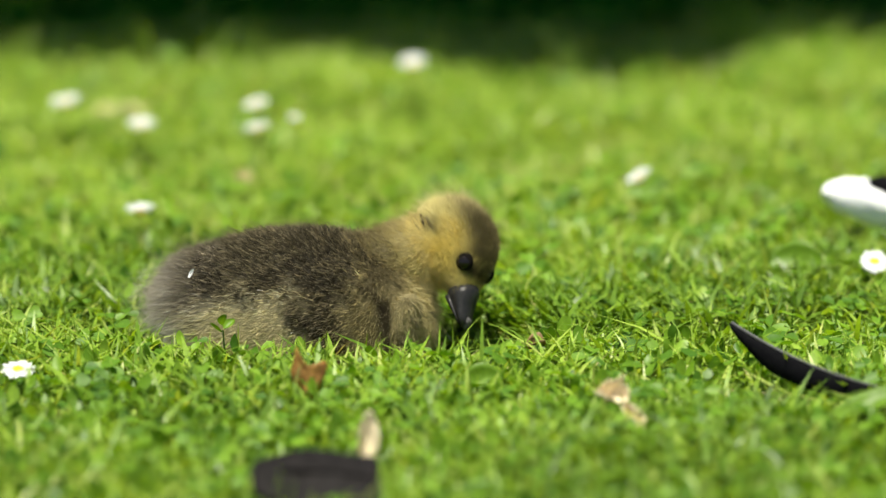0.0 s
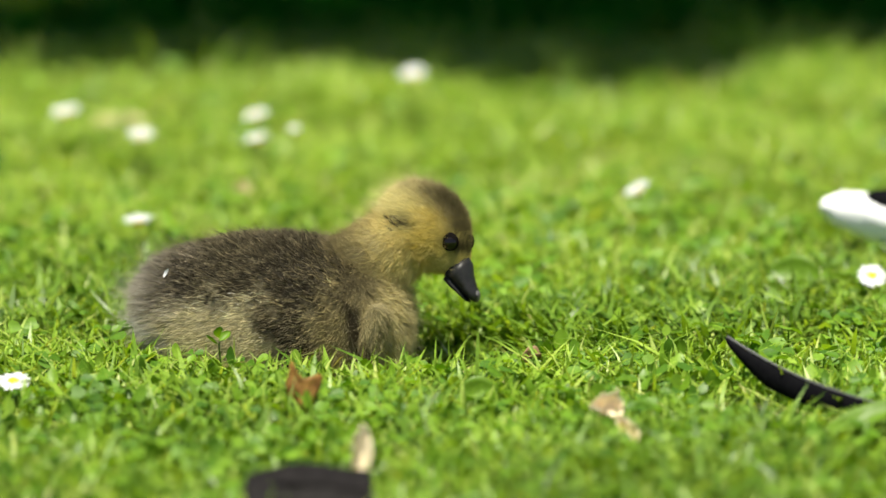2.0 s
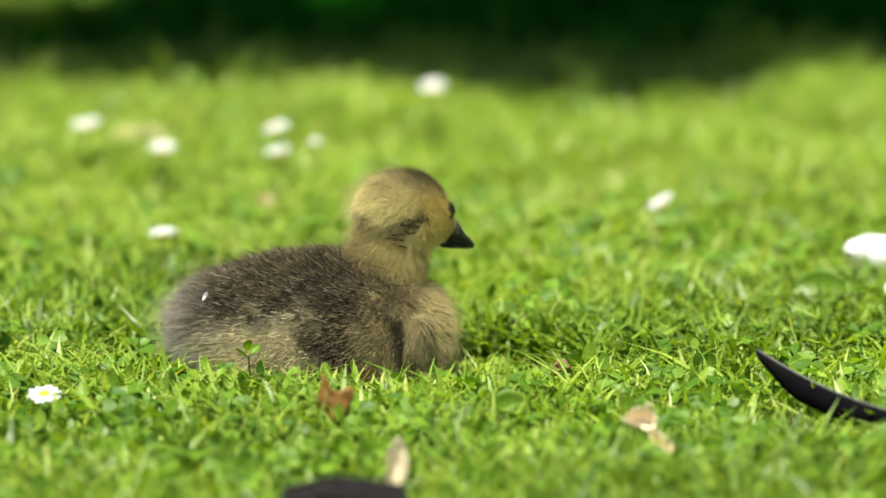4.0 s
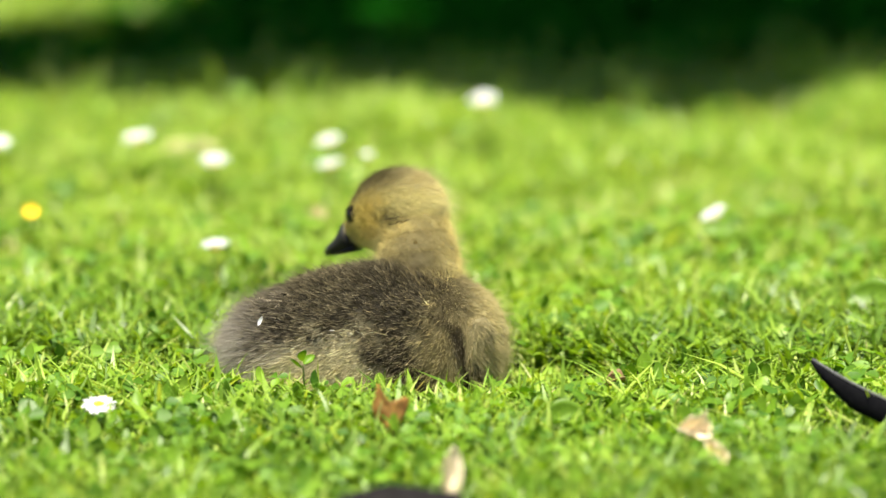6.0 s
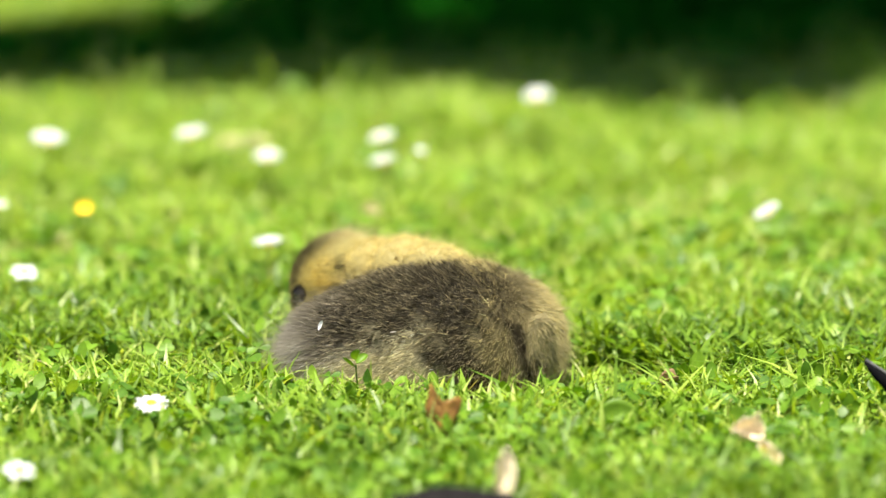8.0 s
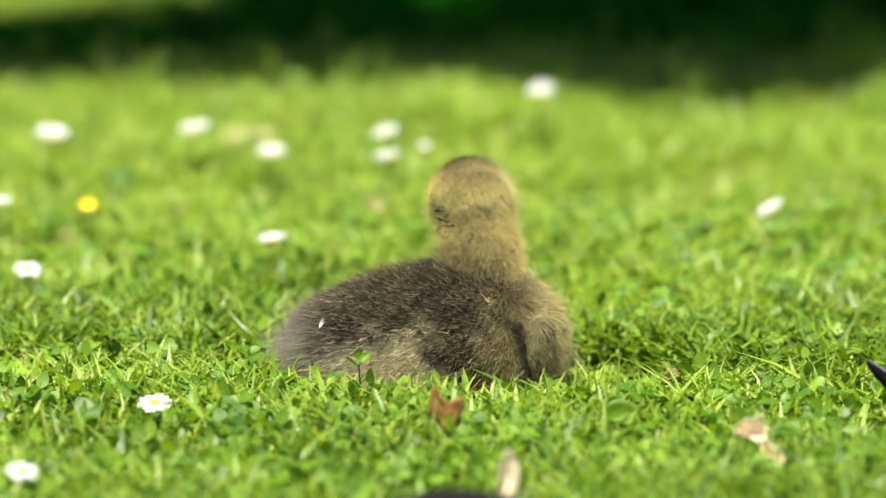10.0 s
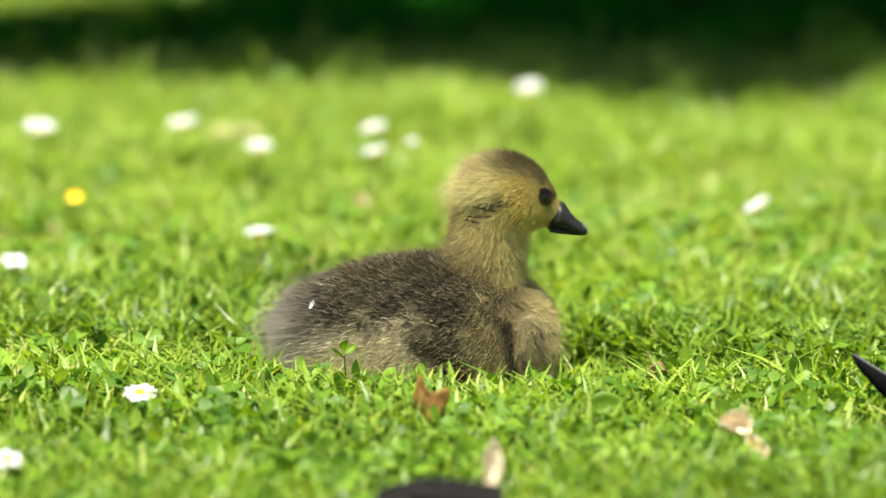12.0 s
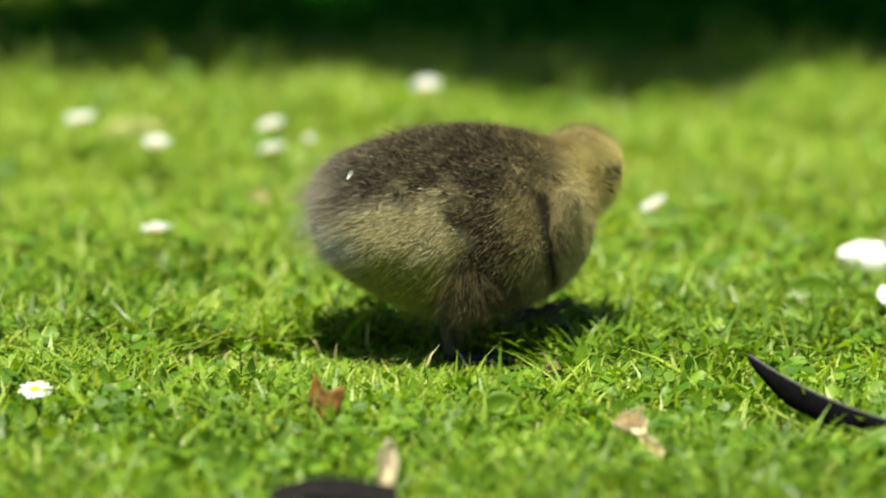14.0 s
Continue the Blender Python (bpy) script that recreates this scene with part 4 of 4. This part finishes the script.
def gosling():
    g = thing("gosling", pose(0, 0, 0), "downy gosling with dark brown back and yellow face on the lawn", "gosling")
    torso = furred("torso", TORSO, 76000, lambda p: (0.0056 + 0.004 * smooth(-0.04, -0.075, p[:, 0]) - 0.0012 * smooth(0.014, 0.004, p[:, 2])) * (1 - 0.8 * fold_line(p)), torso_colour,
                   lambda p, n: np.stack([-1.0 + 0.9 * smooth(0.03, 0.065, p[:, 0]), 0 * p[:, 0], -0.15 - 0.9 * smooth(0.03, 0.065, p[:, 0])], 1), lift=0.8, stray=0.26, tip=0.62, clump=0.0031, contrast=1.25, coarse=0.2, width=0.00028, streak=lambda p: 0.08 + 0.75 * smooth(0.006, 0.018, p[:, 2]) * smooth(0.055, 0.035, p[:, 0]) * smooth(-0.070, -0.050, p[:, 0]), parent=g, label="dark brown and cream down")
    # small wing stubs
    for s in (-1, 1):
        hull = Hull([(-0.019, -0.006, 0.001, 0.001), (-0.017, -0.005, 0.004, 0.003), (-0.008, -0.002, 0.0075, 0.005), (0.004, 0.0, 0.0085, 0.006), (0.013, 0.001, 0.007, 0.005), (0.017, 0.001, 0.001, 0.001)])
        wing = furred("wing", hull, 5000, lambda p: np.full(len(p), 0.0042), lambda p: mixc(np.tile([0.44, 0.38, 0.20], (len(p), 1)), (0.2, 0.16, 0.08), smooth(-0.004, -0.016, p[:, 0])), lambda p, n: np.array([-1.0, 0, -0.5]) + 0 * p, lift=0.35, parent=torso, label="short pale brown wing stub")
        wing.matrix_basis = pose(0.0600, s * 0.0350, 0.0005, 0, -62, s * -28)
    tail = furred("tail", Hull([(-0.02, 0.004, 0.001, 0.001), (-0.015, 0.003, 0.004, 0.008), (-0.005, 0.0, 0.008, 0.013), (0.006, 0, 0.009, 0.013), (0.01, 0, 0.001, 0.001)]), 5000, lambda p: np.full(len(p), 0.009),
                  lambda p: np.tile([0.42, 0.38, 0.31], (len(p), 1)), lambda p, n: np.array([-1.0, 0, 0.0]) + 0 * p, lift=0.3, parent=torso, label="short tufted tail")
    tail.matrix_basis = pose(-0.062, 0, 0.010, 0, 4, 0)
    fleck = part("white_fleck", leaf_sheet(0.0065, 0.0024, oval, 1.0, 0.5, 8, 4), WHITE_VANE, torso, "white fleck caught in the down")
    fleck.matrix_basis = pose(-0.0600, -0.0300, 0.0300, 40, -50, 10)
    head = furred("head", HEAD_HULL, 46000, lambda p: (0.0011 + 0.0052 * smooth(0.03, -0.006, p[:, 0])) * (1 - 0.75 * np.clip(ear_lines(p), 0, 1)) * (1 - 0.6 * nape_line(p)), head_colour,
                  lambda p, n: np.array([-1.0, 0, -0.35]) + 0 * p, width=0.00017, lift=0.7, stray=0.26, tip=0.1, clump=0.0022, contrast=0.1, parent=g, label="yellow downy head with a brown crown")
    for s in (-1, 1):
        bm = bmesh.new()
        bmesh.ops.create_uvsphere(bm, u_segments=20, v_segments=14, radius=0.0050)
        eye = part("eye", bm, EYE, head, "round glossy black eye")
        eye.matrix_basis = pose(0.0205, s * 0.0114, 0.0015)
        bm = bmesh.new()
        bmesh.ops.create_uvsphere(bm, u_segments=20, v_segments=10, radius=0.0058)
        for v in bm.verts:
            v.co.y *= 0.55
        rim = part("eyelid", bm, LID, head, "dark rim of the eye")
        rim.matrix_basis = pose(0.0203, s * 0.0126, 0.0015, 0, 0, s * -22)
    m = pose(0.0285, 0, -0.0128, 0, 14, 0)
    upper = part("upper_beak", loft([(-0.002, 0.0012, 0.0080, 0.0066), (0.004, 0.0011, 0.0071, 0.0061), (0.009, -0.0003, 0.0050, 0.0054), (0.0145, -0.0014, 0.0035, 0.0049), (0.019, -0.0021, 0.0028, 0.0043), (0.0222, -0.0026, 0.0021, 0.0031), (0.0236, -0.0031, 0.0009, 0.0013)]), HORN, head, "black tapered upper beak")
    upper.matrix_basis = m @ Matrix.Diagonal((0.89, 1.48, 1.15, 1))
    lower = part("lower_beak", loft([(0, -0.0052, 0.0026, 0.0052), (0.006, -0.0050, 0.0022, 0.0048), (0.013, -0.0046, 0.0015, 0.0040), (0.019, -0.0044, 0.0009, 0.0030), (0.0212, -0.0042, 0.0003, 0.001)]), HORN, head, "black lower beak")
    lower.data.transform(Matrix.Diagonal((0.89, 1.48, 1.15, 1)))
    lower.matrix_basis = m
    nail = part("beak_nail", loft([(0.0190, 0.0003, 0.0006, 0.0016), (0.0212, -0.0006, 0.0009, 0.0020), (0.0236, -0.0026, 0.0010, 0.0015), (0.0243, -0.0033, 0.0004, 0.0006)], 10), NAIL, head, "grey nail at the beak's tip")
    nail.matrix_basis = m @ Matrix.Diagonal((0.89, 1.48, 1.15, 1))
    for s in (-1, 1):
        bm = bmesh.new()
        bmesh.ops.create_uvsphere(bm, u_segments=10, v_segments=6, radius=0.0011)
        nostril = part("nostril", bm, EYE, head)
        nostril.matrix_basis = m @ pose(0.0085, s * 0.0046, 0.0024, 0, 12, 0) @ Matrix.Diagonal((1.7, 0.7, 0.8, 1))
    # dark sheets laid on the down as the shade in its furrows
    for s in (-1, 1):
        for x, z, l, w in ((-0.0070, -0.0015, 0.010, 0.0013), (-0.0105, -0.0045, 0.014, 0.0023), (-0.0130, -0.0088, 0.016, 0.0022), (-0.0175, -0.0128, 0.012, 0.0020), (-0.0150, -0.0165, 0.010, 0.0018)):
            streak = part("dark_streak", leaf_sheet(l, w, ragged, -0.45 * s, 0.2, 14, 4, 0.45, x * 900), FURROW_SHADE, head, "thin dark sheet painting a furrow's shade behind the cheek")
            reach = 0.0241 - 22.0 * max(0.0, -0.004 - x) ** 2 - 9.0 * max(0.0, -0.006 - z) ** 2
            streak.matrix_basis = pose(x, s * reach, z, 90, 9 * math.sin(z * 2000), 180 + s * math.degrees(24.0 * max(0.0, -0.003 - x)))
    necks = []
    for r, tint in ((0.0290, base_colour), (0.0245, base_colour), (0.0225, middle_colour), (0.0210, neck_colour), (0.0200, neck_colour)):
        necks.append(furred("neck", ball_hull(r, r * 1.05), 12000, lambda p: np.full(len(p), 0.0055), tint, lambda p, n: np.array([-0.25, 0, -1.0]) + 0 * p, width=0.00021, lift=0.6, stray=0.26, parent=g, label="olive-yellow downy neck"))
    legs = []
    for s in (-1, 1):
        bm = shank([(0, 0, 0.004), (0.002, 0, -0.012), (0.0, 0, -0.022), (-0.002, 0, -0.029), (-0.0015, 0, -0.036), (0.001, 0, -0.048), (0.003, 0, -0.057), (0.004, 0, -0.0625)], [0.009, 0.0078, 0.0062, 0.0058, 0.0048, 0.0044, 0.0046, 0.005])
        leg = part("leg", bm, SKIN, g, "dark grey scaly leg")
        bm = bmesh.new()
        for a, l in ((-26, 0.028), (0, 0.034), (26, 0.028)):
            f = Vector((math.cos(radians(a)), math.sin(radians(a)), 0))
            limb(bm, [tuple(f * l * q + Vector((0, 0, 0.002 + 0.0016 * math.sin(q * 9)))) for q in (0, 0.3, 0.6, 0.9, 1.08)], [0.003, 0.0024, 0.0022, 0.0018, 0.0006], 7)
        for a0, a1 in ((-26, 0), (0, 26)):
            e = [(radians(a), q) for a, q in ((a0, 0.003), (a0, 0.026), ((a0 + a1) / 2, 0.024), (a1, 0.029), (a1, 0.003))]
            for zz in (0.0012, 0.0024):
                bm.faces.new([bm.verts.new((q * math.cos(a), q * math.sin(a), zz)) for a, q in e])
        thigh = furred("thigh", Hull([(-0.002, 0, 0.001, 0.001), (0.002, 0, 0.006, 0.006), (0.008, 0, 0.008, 0.0075), (0.014, 0, 0.007, 0.0065), (0.021, 0, 0.0055, 0.0053), (0.026, 0, 0.001, 0.001)]), 6000, lambda p: np.full(len(p), 0.0042),
                       lambda p: np.tile([0.21, 0.17, 0.082], (len(p), 1)), lambda p, n: np.array([1.0, 0, 0.1]) + 0 * p, lift=0.4, parent=leg, label="brown downy thigh")
        thigh.matrix_basis = pose(0.008, s * 0.008, 0.010 if s < 0 else 0.004, 0, 90, 0) @ Matrix.Diagonal((1.8, 2.0, 2.3, 1) if s < 0 else (0.8, 1, 1, 1))
        foot = part("foot", bm, SKIN, leg, "dark webbed foot")
        foot.matrix_basis = pose(0.003, 0, -0.062)
        legs.append(leg)
    return g, head, necks, legs, lower


ground()
lawn("lawn grass with many herbs", 30000, 1700, 6600, (-0.42, 0.46, -0.66, -0.1))
broad_leaves(260, (-0.42, 0.46, -0.62, 0.02))
lawn("lawn grass about the flowers", 38000, 900, 2600, (-0.44, 0.48, -0.1, 0.36), 1.0, 0.3, 1.9)
lawn("lawn grass towards the shade", 56000, 300, 600, (-0.5, 0.55, 0.36, 0.88), 1.1, 0.6, 2.4)
ivy()
dead_blades(1300, (-0.42, 0.46, -0.66, 0.3))
dead_blades(6000, (-0.5, 0.55, 0.15, 0.74))
tall_blades(900, (-0.45, 0.5, -0.55, 0.5))
tall_blades(900, (-0.5, 0.55, 0.5, 1.0))
broad_leaves(420, (-0.42, 0.46, -0.6, 0.4))
dark_tufts()
blades_before_bird()
edge_tufts()
far_lawn()
shade_tree()
shrubs()
flowers()
litter()
feathers()
loose_feather = white_feather()
bird, bird_head, bird_necks, bird_legs, bird_jaw = gosling()

# seconds, middle of the trunk x, y, z, turn to its left, dip, roll
BODY = [
    (0.0, -0.0205, -0.0500, 0.0216, -3, -2, 0),
    (1.0, -0.0200, -0.0500, 0.0192, -3, -1.5, 0),
    (1.5, -0.0232, -0.0500, 0.0240, -5, -0.5, 0),
    (2.0, -0.0305, -0.0500, 0.0262, -10, -1, 0),
    (2.3, -0.0305, -0.0500, 0.0262, -10, -1, 0),
    (4.5, -0.0230, -0.0500, 0.0235, -5, -4, 0),
    (5.5, -0.0250, -0.0500, 0.0220, -1, -6.5, 0),
    (6.0, -0.0257, -0.0500, 0.0217, 1, -7.5, 0),
    (7.0, -0.0250, -0.0500, 0.0209, 3.5, -8.5, 0),
    (8.0, -0.0218, -0.0500, 0.0210, 2.5, -9.5, 0),
    (10.5, -0.0230, -0.0500, 0.0214, 2, -9, 0),
    (11.5, -0.0215, -0.0500, 0.0228, 0, -5, 0),
    (12.7, -0.0198, -0.0500, 0.0203, -1, -4.5, 0),
    (12.8, -0.0195, -0.0490, 0.0225, -1, -4.8, 0),
    (13.0, -0.0155, -0.0450, 0.0440, -1, -6.8, 0),
    (13.1, -0.0200, -0.0400, 0.0615, 8, -8.2, 0),
    (13.2, -0.0195, -0.0350, 0.0717, 11, -8.5, 0),
    (13.3, -0.0180, -0.0300, 0.0815, 13, -8, 0),
    (13.4, -0.0085, -0.0250, 0.0810, 15, -10, 0),
    (13.5, 0.0088, -0.0200, 0.0786, 17, -10.5, 0),
    (13.6, 0.0293, -0.0150, 0.0780, 21, -7.3, 0),
    (13.7, 0.0450, -0.0100, 0.0840, 18, -3, 0),
    (13.8, 0.0518, -0.0050, 0.0875, 11, 0, 0),
    (13.9, 0.0575, -0.0050, 0.0863, 1, -2.5, 0),
    (14.0, 0.0600, -0.0050, 0.0868, -2, -5, 0),
]

HEAD = [
    (0.0, 0.0689, -0.0500, 0.0603, -59.7, 34.9, -37.6),
    (0.2, 0.0716, -0.0500, 0.0459, -52.8, 39.2, -33.0),
    (0.4, 0.0776, -0.0500, 0.0391, -56.8, 35.6, -36.7),
    (0.6, 0.0732, -0.0500, 0.0534, -48.7, 34.8, -24.0),
    (0.8, 0.0724, -0.0500, 0.0552, -46.1, 30.3, -17.3),
    (1.0, 0.0725, -0.0500, 0.0531, -61.7, 27.8, -26.9),
    (1.2, 0.0723, -0.0600, 0.0487, -31.7, 44, -15.5),
    (1.4, 0.0722, -0.0600, 0.0450, -56.7, 37.4, -24.1),
    (1.5, 0.0625, -0.0600, 0.0476, -53.9, 35.5, -1.8),
    (1.6, 0.0565, -0.0600, 0.0470, -57.3, 34.2, -4),
    (1.8, 0.0586, -0.0500, 0.0729, -32.3, 23.1, -3.4),
    (2.0, 0.0540, -0.0500, 0.0790, -29.3, 25.2, -12.4),
    (2.2, 0.0506, -0.0500, 0.0701, -31.3, 23.2, -11.1),
    (3.2, 0.0120, -0.0500, 0.1000, 5, 12, 0),
    (4.3, 0.0291, -0.0400, 0.0933, 40, 5, 0),
    (4.5, 0.0245, -0.0350, 0.0927, 52, 16, 0),
    (4.6, 0.0239, -0.0350, 0.0870, 76, 8, 0),
    (4.8, 0.0281, -0.0300, 0.0867, 93, 5, 0),
    (5.0, 0.0230, -0.0250, 0.0870, 99, 5, 0),
    (5.2, 0.0077, -0.0120, 0.0810, 130, 10, 0),
    (5.3, 0.0023, -0.0050, 0.0792, 142, 14, 0),
    (5.4, -0.0103, 0.0000, 0.0606, 158, 35, 0),
    (5.6, -0.0167, 0.0080, 0.0533, 168, 50, 0),
    (5.8, -0.0210, 0.0080, 0.0586, 165, 45, 0),
    (6.0, -0.0123, 0.0000, 0.0923, 155, 10, 0),
    (6.2, -0.0011, -0.0100, 0.0826, 118, 8, 0),
    (6.4, -0.0037, -0.0100, 0.0833, 116, 8, 0),
    (6.6, -0.0214, 0.0000, 0.0791, 166, 24, 0),
    (6.8, -0.0622, 0.0120, 0.0675, 172, 45, 0),
    (7.0, -0.0670, 0.0140, 0.0618, 174, 50, 0),
    (7.1, -0.0400, 0.0000, 0.0871, 158, 15, 0),
    (7.2, -0.0225, -0.0100, 0.0950, 132, 14, 0),
    (7.4, -0.0373, 0.0000, 0.0851, 160, 18, 0),
    (7.5, -0.0430, 0.0120, 0.0800, 168, 33, 0),
    (7.6, -0.0465, 0.0120, 0.0746, 176, 35, 10),
    (7.8, -0.0619, 0.0120, 0.0584, 186, 34, 20),
    (8.0, -0.0788, 0.0120, 0.0484, 194, 34, 28),
    (8.2, -0.0756, 0.0120, 0.0475, 196, 35, 28),
    (8.9, -0.0783, 0.0150, 0.0476, 180, 54, 0),
    (9.5, -0.0359, 0.0000, 0.0861, 165, 28, 0),
    (9.9, 0.0000, -0.0200, 0.1000, 115, 8, 0),
    (10.3, -0.0112, -0.0300, 0.1059, 78, 2, 0),
    (10.5, -0.0024, -0.04, 0.1075, 48.4, 1.3, -0.4),
    (10.8, 0.0062, -0.04, 0.1039, 50.4, 1.7, -0.2),
    (11.0, 0.0058, -0.04, 0.1041, 47.2, 2.9, -0.4),
    (11.2, 0.0072, -0.04, 0.1038, 54, 0, 0),
    (11.4, 0.0128, -0.0450, 0.1066, 18.5, 1.9, 2.2),
    (11.6, 0.0241, -0.0500, 0.1076, 1.4, -1.6, -2.4),
    (12.0, 0.0266, -0.0500, 0.1069, 3.6, 3, 3.2),
    (12.4, 0.0261, -0.0500, 0.1026, 6.8, 2.7, -3.1),
    (12.6, 0.0270, -0.0500, 0.1039, 5.7, 2, -0.5),
    (12.8, 0.0342, -0.0450, 0.1051, 8, -2, 0),
    (13.0, 0.0339, -0.0400, 0.1189, 25, 5, 0),
    (13.1, 0.0367, -0.0300, 0.1247, 33.4, 13.3, -3.2),
    (13.2, 0.0383, -0.0250, 0.1310, 32.9, 18, -2.9),
    (13.3, 0.0436, -0.0200, 0.1337, 32, 16, 0),
    (13.4, 0.0483, -0.0150, 0.1360, 29, 22, -6),
    (13.5, 0.0575, -0.0100, 0.1310, 33, 28, -6),
    (13.6, 0.0855, 0.0000, 0.1127, 66.7, 36.8, -22.2),
    (13.7, 0.1116, 0.0100, 0.1039, 73.3, 43.6, -17.7),
    (13.8, 0.1152, 0.0200, 0.1075, 80.4, 26, -1.9),
    (13.9, 0.1234, 0.0200, 0.1092, 72, 24, 0),
    (14.0, 0.1310, 0.0200, 0.1077, 80.6, 19.7, -2.6),
]
# the steps: seconds, then for the far and the near foot its place ahead of the trunk's middle and aside of it, its height and the leg's swing back
STEPS = [(13.0, -0.030, 0.022, 0.0, 50, 0.010, -0.024, 0.0, 50), (13.1, -0.032, 0.020, 0.002, 24, 0.020, -0.024, 0.002, 20), (13.2, -0.034, 0.016, 0.003, 14, 0.030, -0.024, 0.003, 0),
         (13.3, -0.036, 0.012, 0.004, 8, 0.034, -0.024, 0.004, -8), (13.4, -0.042, 0.006, 0.004, 6, 0.034, -0.024, 0.004, -8), (13.5, -0.050, 0.0, 0.004, 8, 0.031, -0.024, 0.004, -6), (13.6, -0.060, -0.008, 0.004, 8, 0.012, -0.024, 0.004, 0),
         (13.7, -0.074, -0.016, 0.004, 6, 0.0, -0.024, 0.004, 2), (13.8, -0.078, -0.022, 0.004, 2, -0.006, -0.024, 0.004, 4), (13.9, -0.030, -0.008, 0.028, 30, -0.005, -0.024, 0.004, 4), (14.0, 0.036, -0.014, 0.026, -14, -0.004, -0.024, 0.004, 4)]


def between(rows, t):
    for a, b in zip(rows, rows[1:]):
        if a[0] <= t <= b[0]:
            q = (t - a[0]) / (b[0] - a[0])
            return [u + (v - u) * q for u, v in zip(a, b)][1:]
    return list(rows[-1][1:])


def turned(row):
    x, y, z, yaw, dip, roll = row
    return pose(x, y, z, roll, dip, yaw)


def motions():
    times = sorted({r[0] for r in BODY} | {r[0] for r in HEAD})
    body = [(t, turned(between(BODY, t))) for t in times]
    walk(bird, body)
    heads = [turned(between(HEAD, t)) for t in times]
    walk(bird_head, [(t, b.inverted() @ h) for (t, b), h in zip(body, heads)])
    shut = bird_jaw.matrix_basis.copy()
    walk(bird_jaw, [(t, shut @ pose(0, 0, 0, 0, a, 0)) for t, a in ((0.0, 0), (1.8, 0), (2.0, 7), (2.2, 5), (2.6, 0), (11.3, 0), (11.5, 13), (11.6, 13), (11.8, 0), (12.7, 0), (12.8, 9), (12.9, 0), (14.0, 0))])
    for i, neck in enumerate(bird_necks):
        q = (0.05, 0.32, 0.55, 0.78, 1.0)[i]
        rows = []
        for (t, b), h in zip(body, heads):
            m = b.inverted() @ h
            a, e = Vector((0.029, 0, 0.013)), m @ Vector((-0.0085, 0, -0.010))
            back = min(1, max(0, (0.03 - e.x) / 0.05))
            c = (a + e) / 2 + Vector((0.006 * (1 - back), 0, 0.004 + 0.022 * back))
            p = a * (1 - q) ** 2 + c * 2 * q * (1 - q) + e * q * q
            f = (Vector((1, 0, 0)) * (1 - q) + (m.to_3x3() @ Vector((1, 0, 0))) * q)
            d = ((c - a) * (1 - q) + (e - c) * q).normalized()
            yaw = math.atan2(f.y, f.x) * 0.9
            up = d if d.z > 0.2 else (d + Vector((0, 0, 0.4))).normalized()
            side = Vector((-math.sin(yaw), math.cos(yaw), 0))
            fwd = side.cross(up).normalized()
            side = up.cross(fwd)
            r = Matrix((fwd, side, up)).transposed().to_4x4()
            rows.append((t, Matrix.Translation(p) @ r))
        walk(neck, rows)
    for k, leg in enumerate(bird_legs):
        s = (-1, 1)[k]
        rows = []
        for t in (0.0, 12.8):
            rows.append((t, pose(-0.004, s * 0.024, -0.026, 0, 84, 0)))
        for step in STEPS:
            ahead, aside, high, swing = step[1:5] if s > 0 else step[5:9]
            now = between(BODY, step[0])
            foot = pose(now[0], now[1], 0, 0, 0, now[3]) @ pose(ahead, aside, high, 0, swing, 0) @ pose(-0.003, 0, 0.062)
            rows.append((step[0], turned(now).inverted() @ foot))
        walk(leg, rows)
    high, low = pose(0.292, 0.192, 0.040, 0, 13, -8), pose(0.2922, 0.192, 0.0205, 0, 13, -8)
    walk(loose_feather, [(0.0, high), (2.2, high), (2.9, pose(0.292, 0.192, 0.033, 0, 13, -8)), (3.6, pose(0.292, 0.192, 0.0235, 0, 13, -8)), (4.3, low), (14.0, low)])


motions()
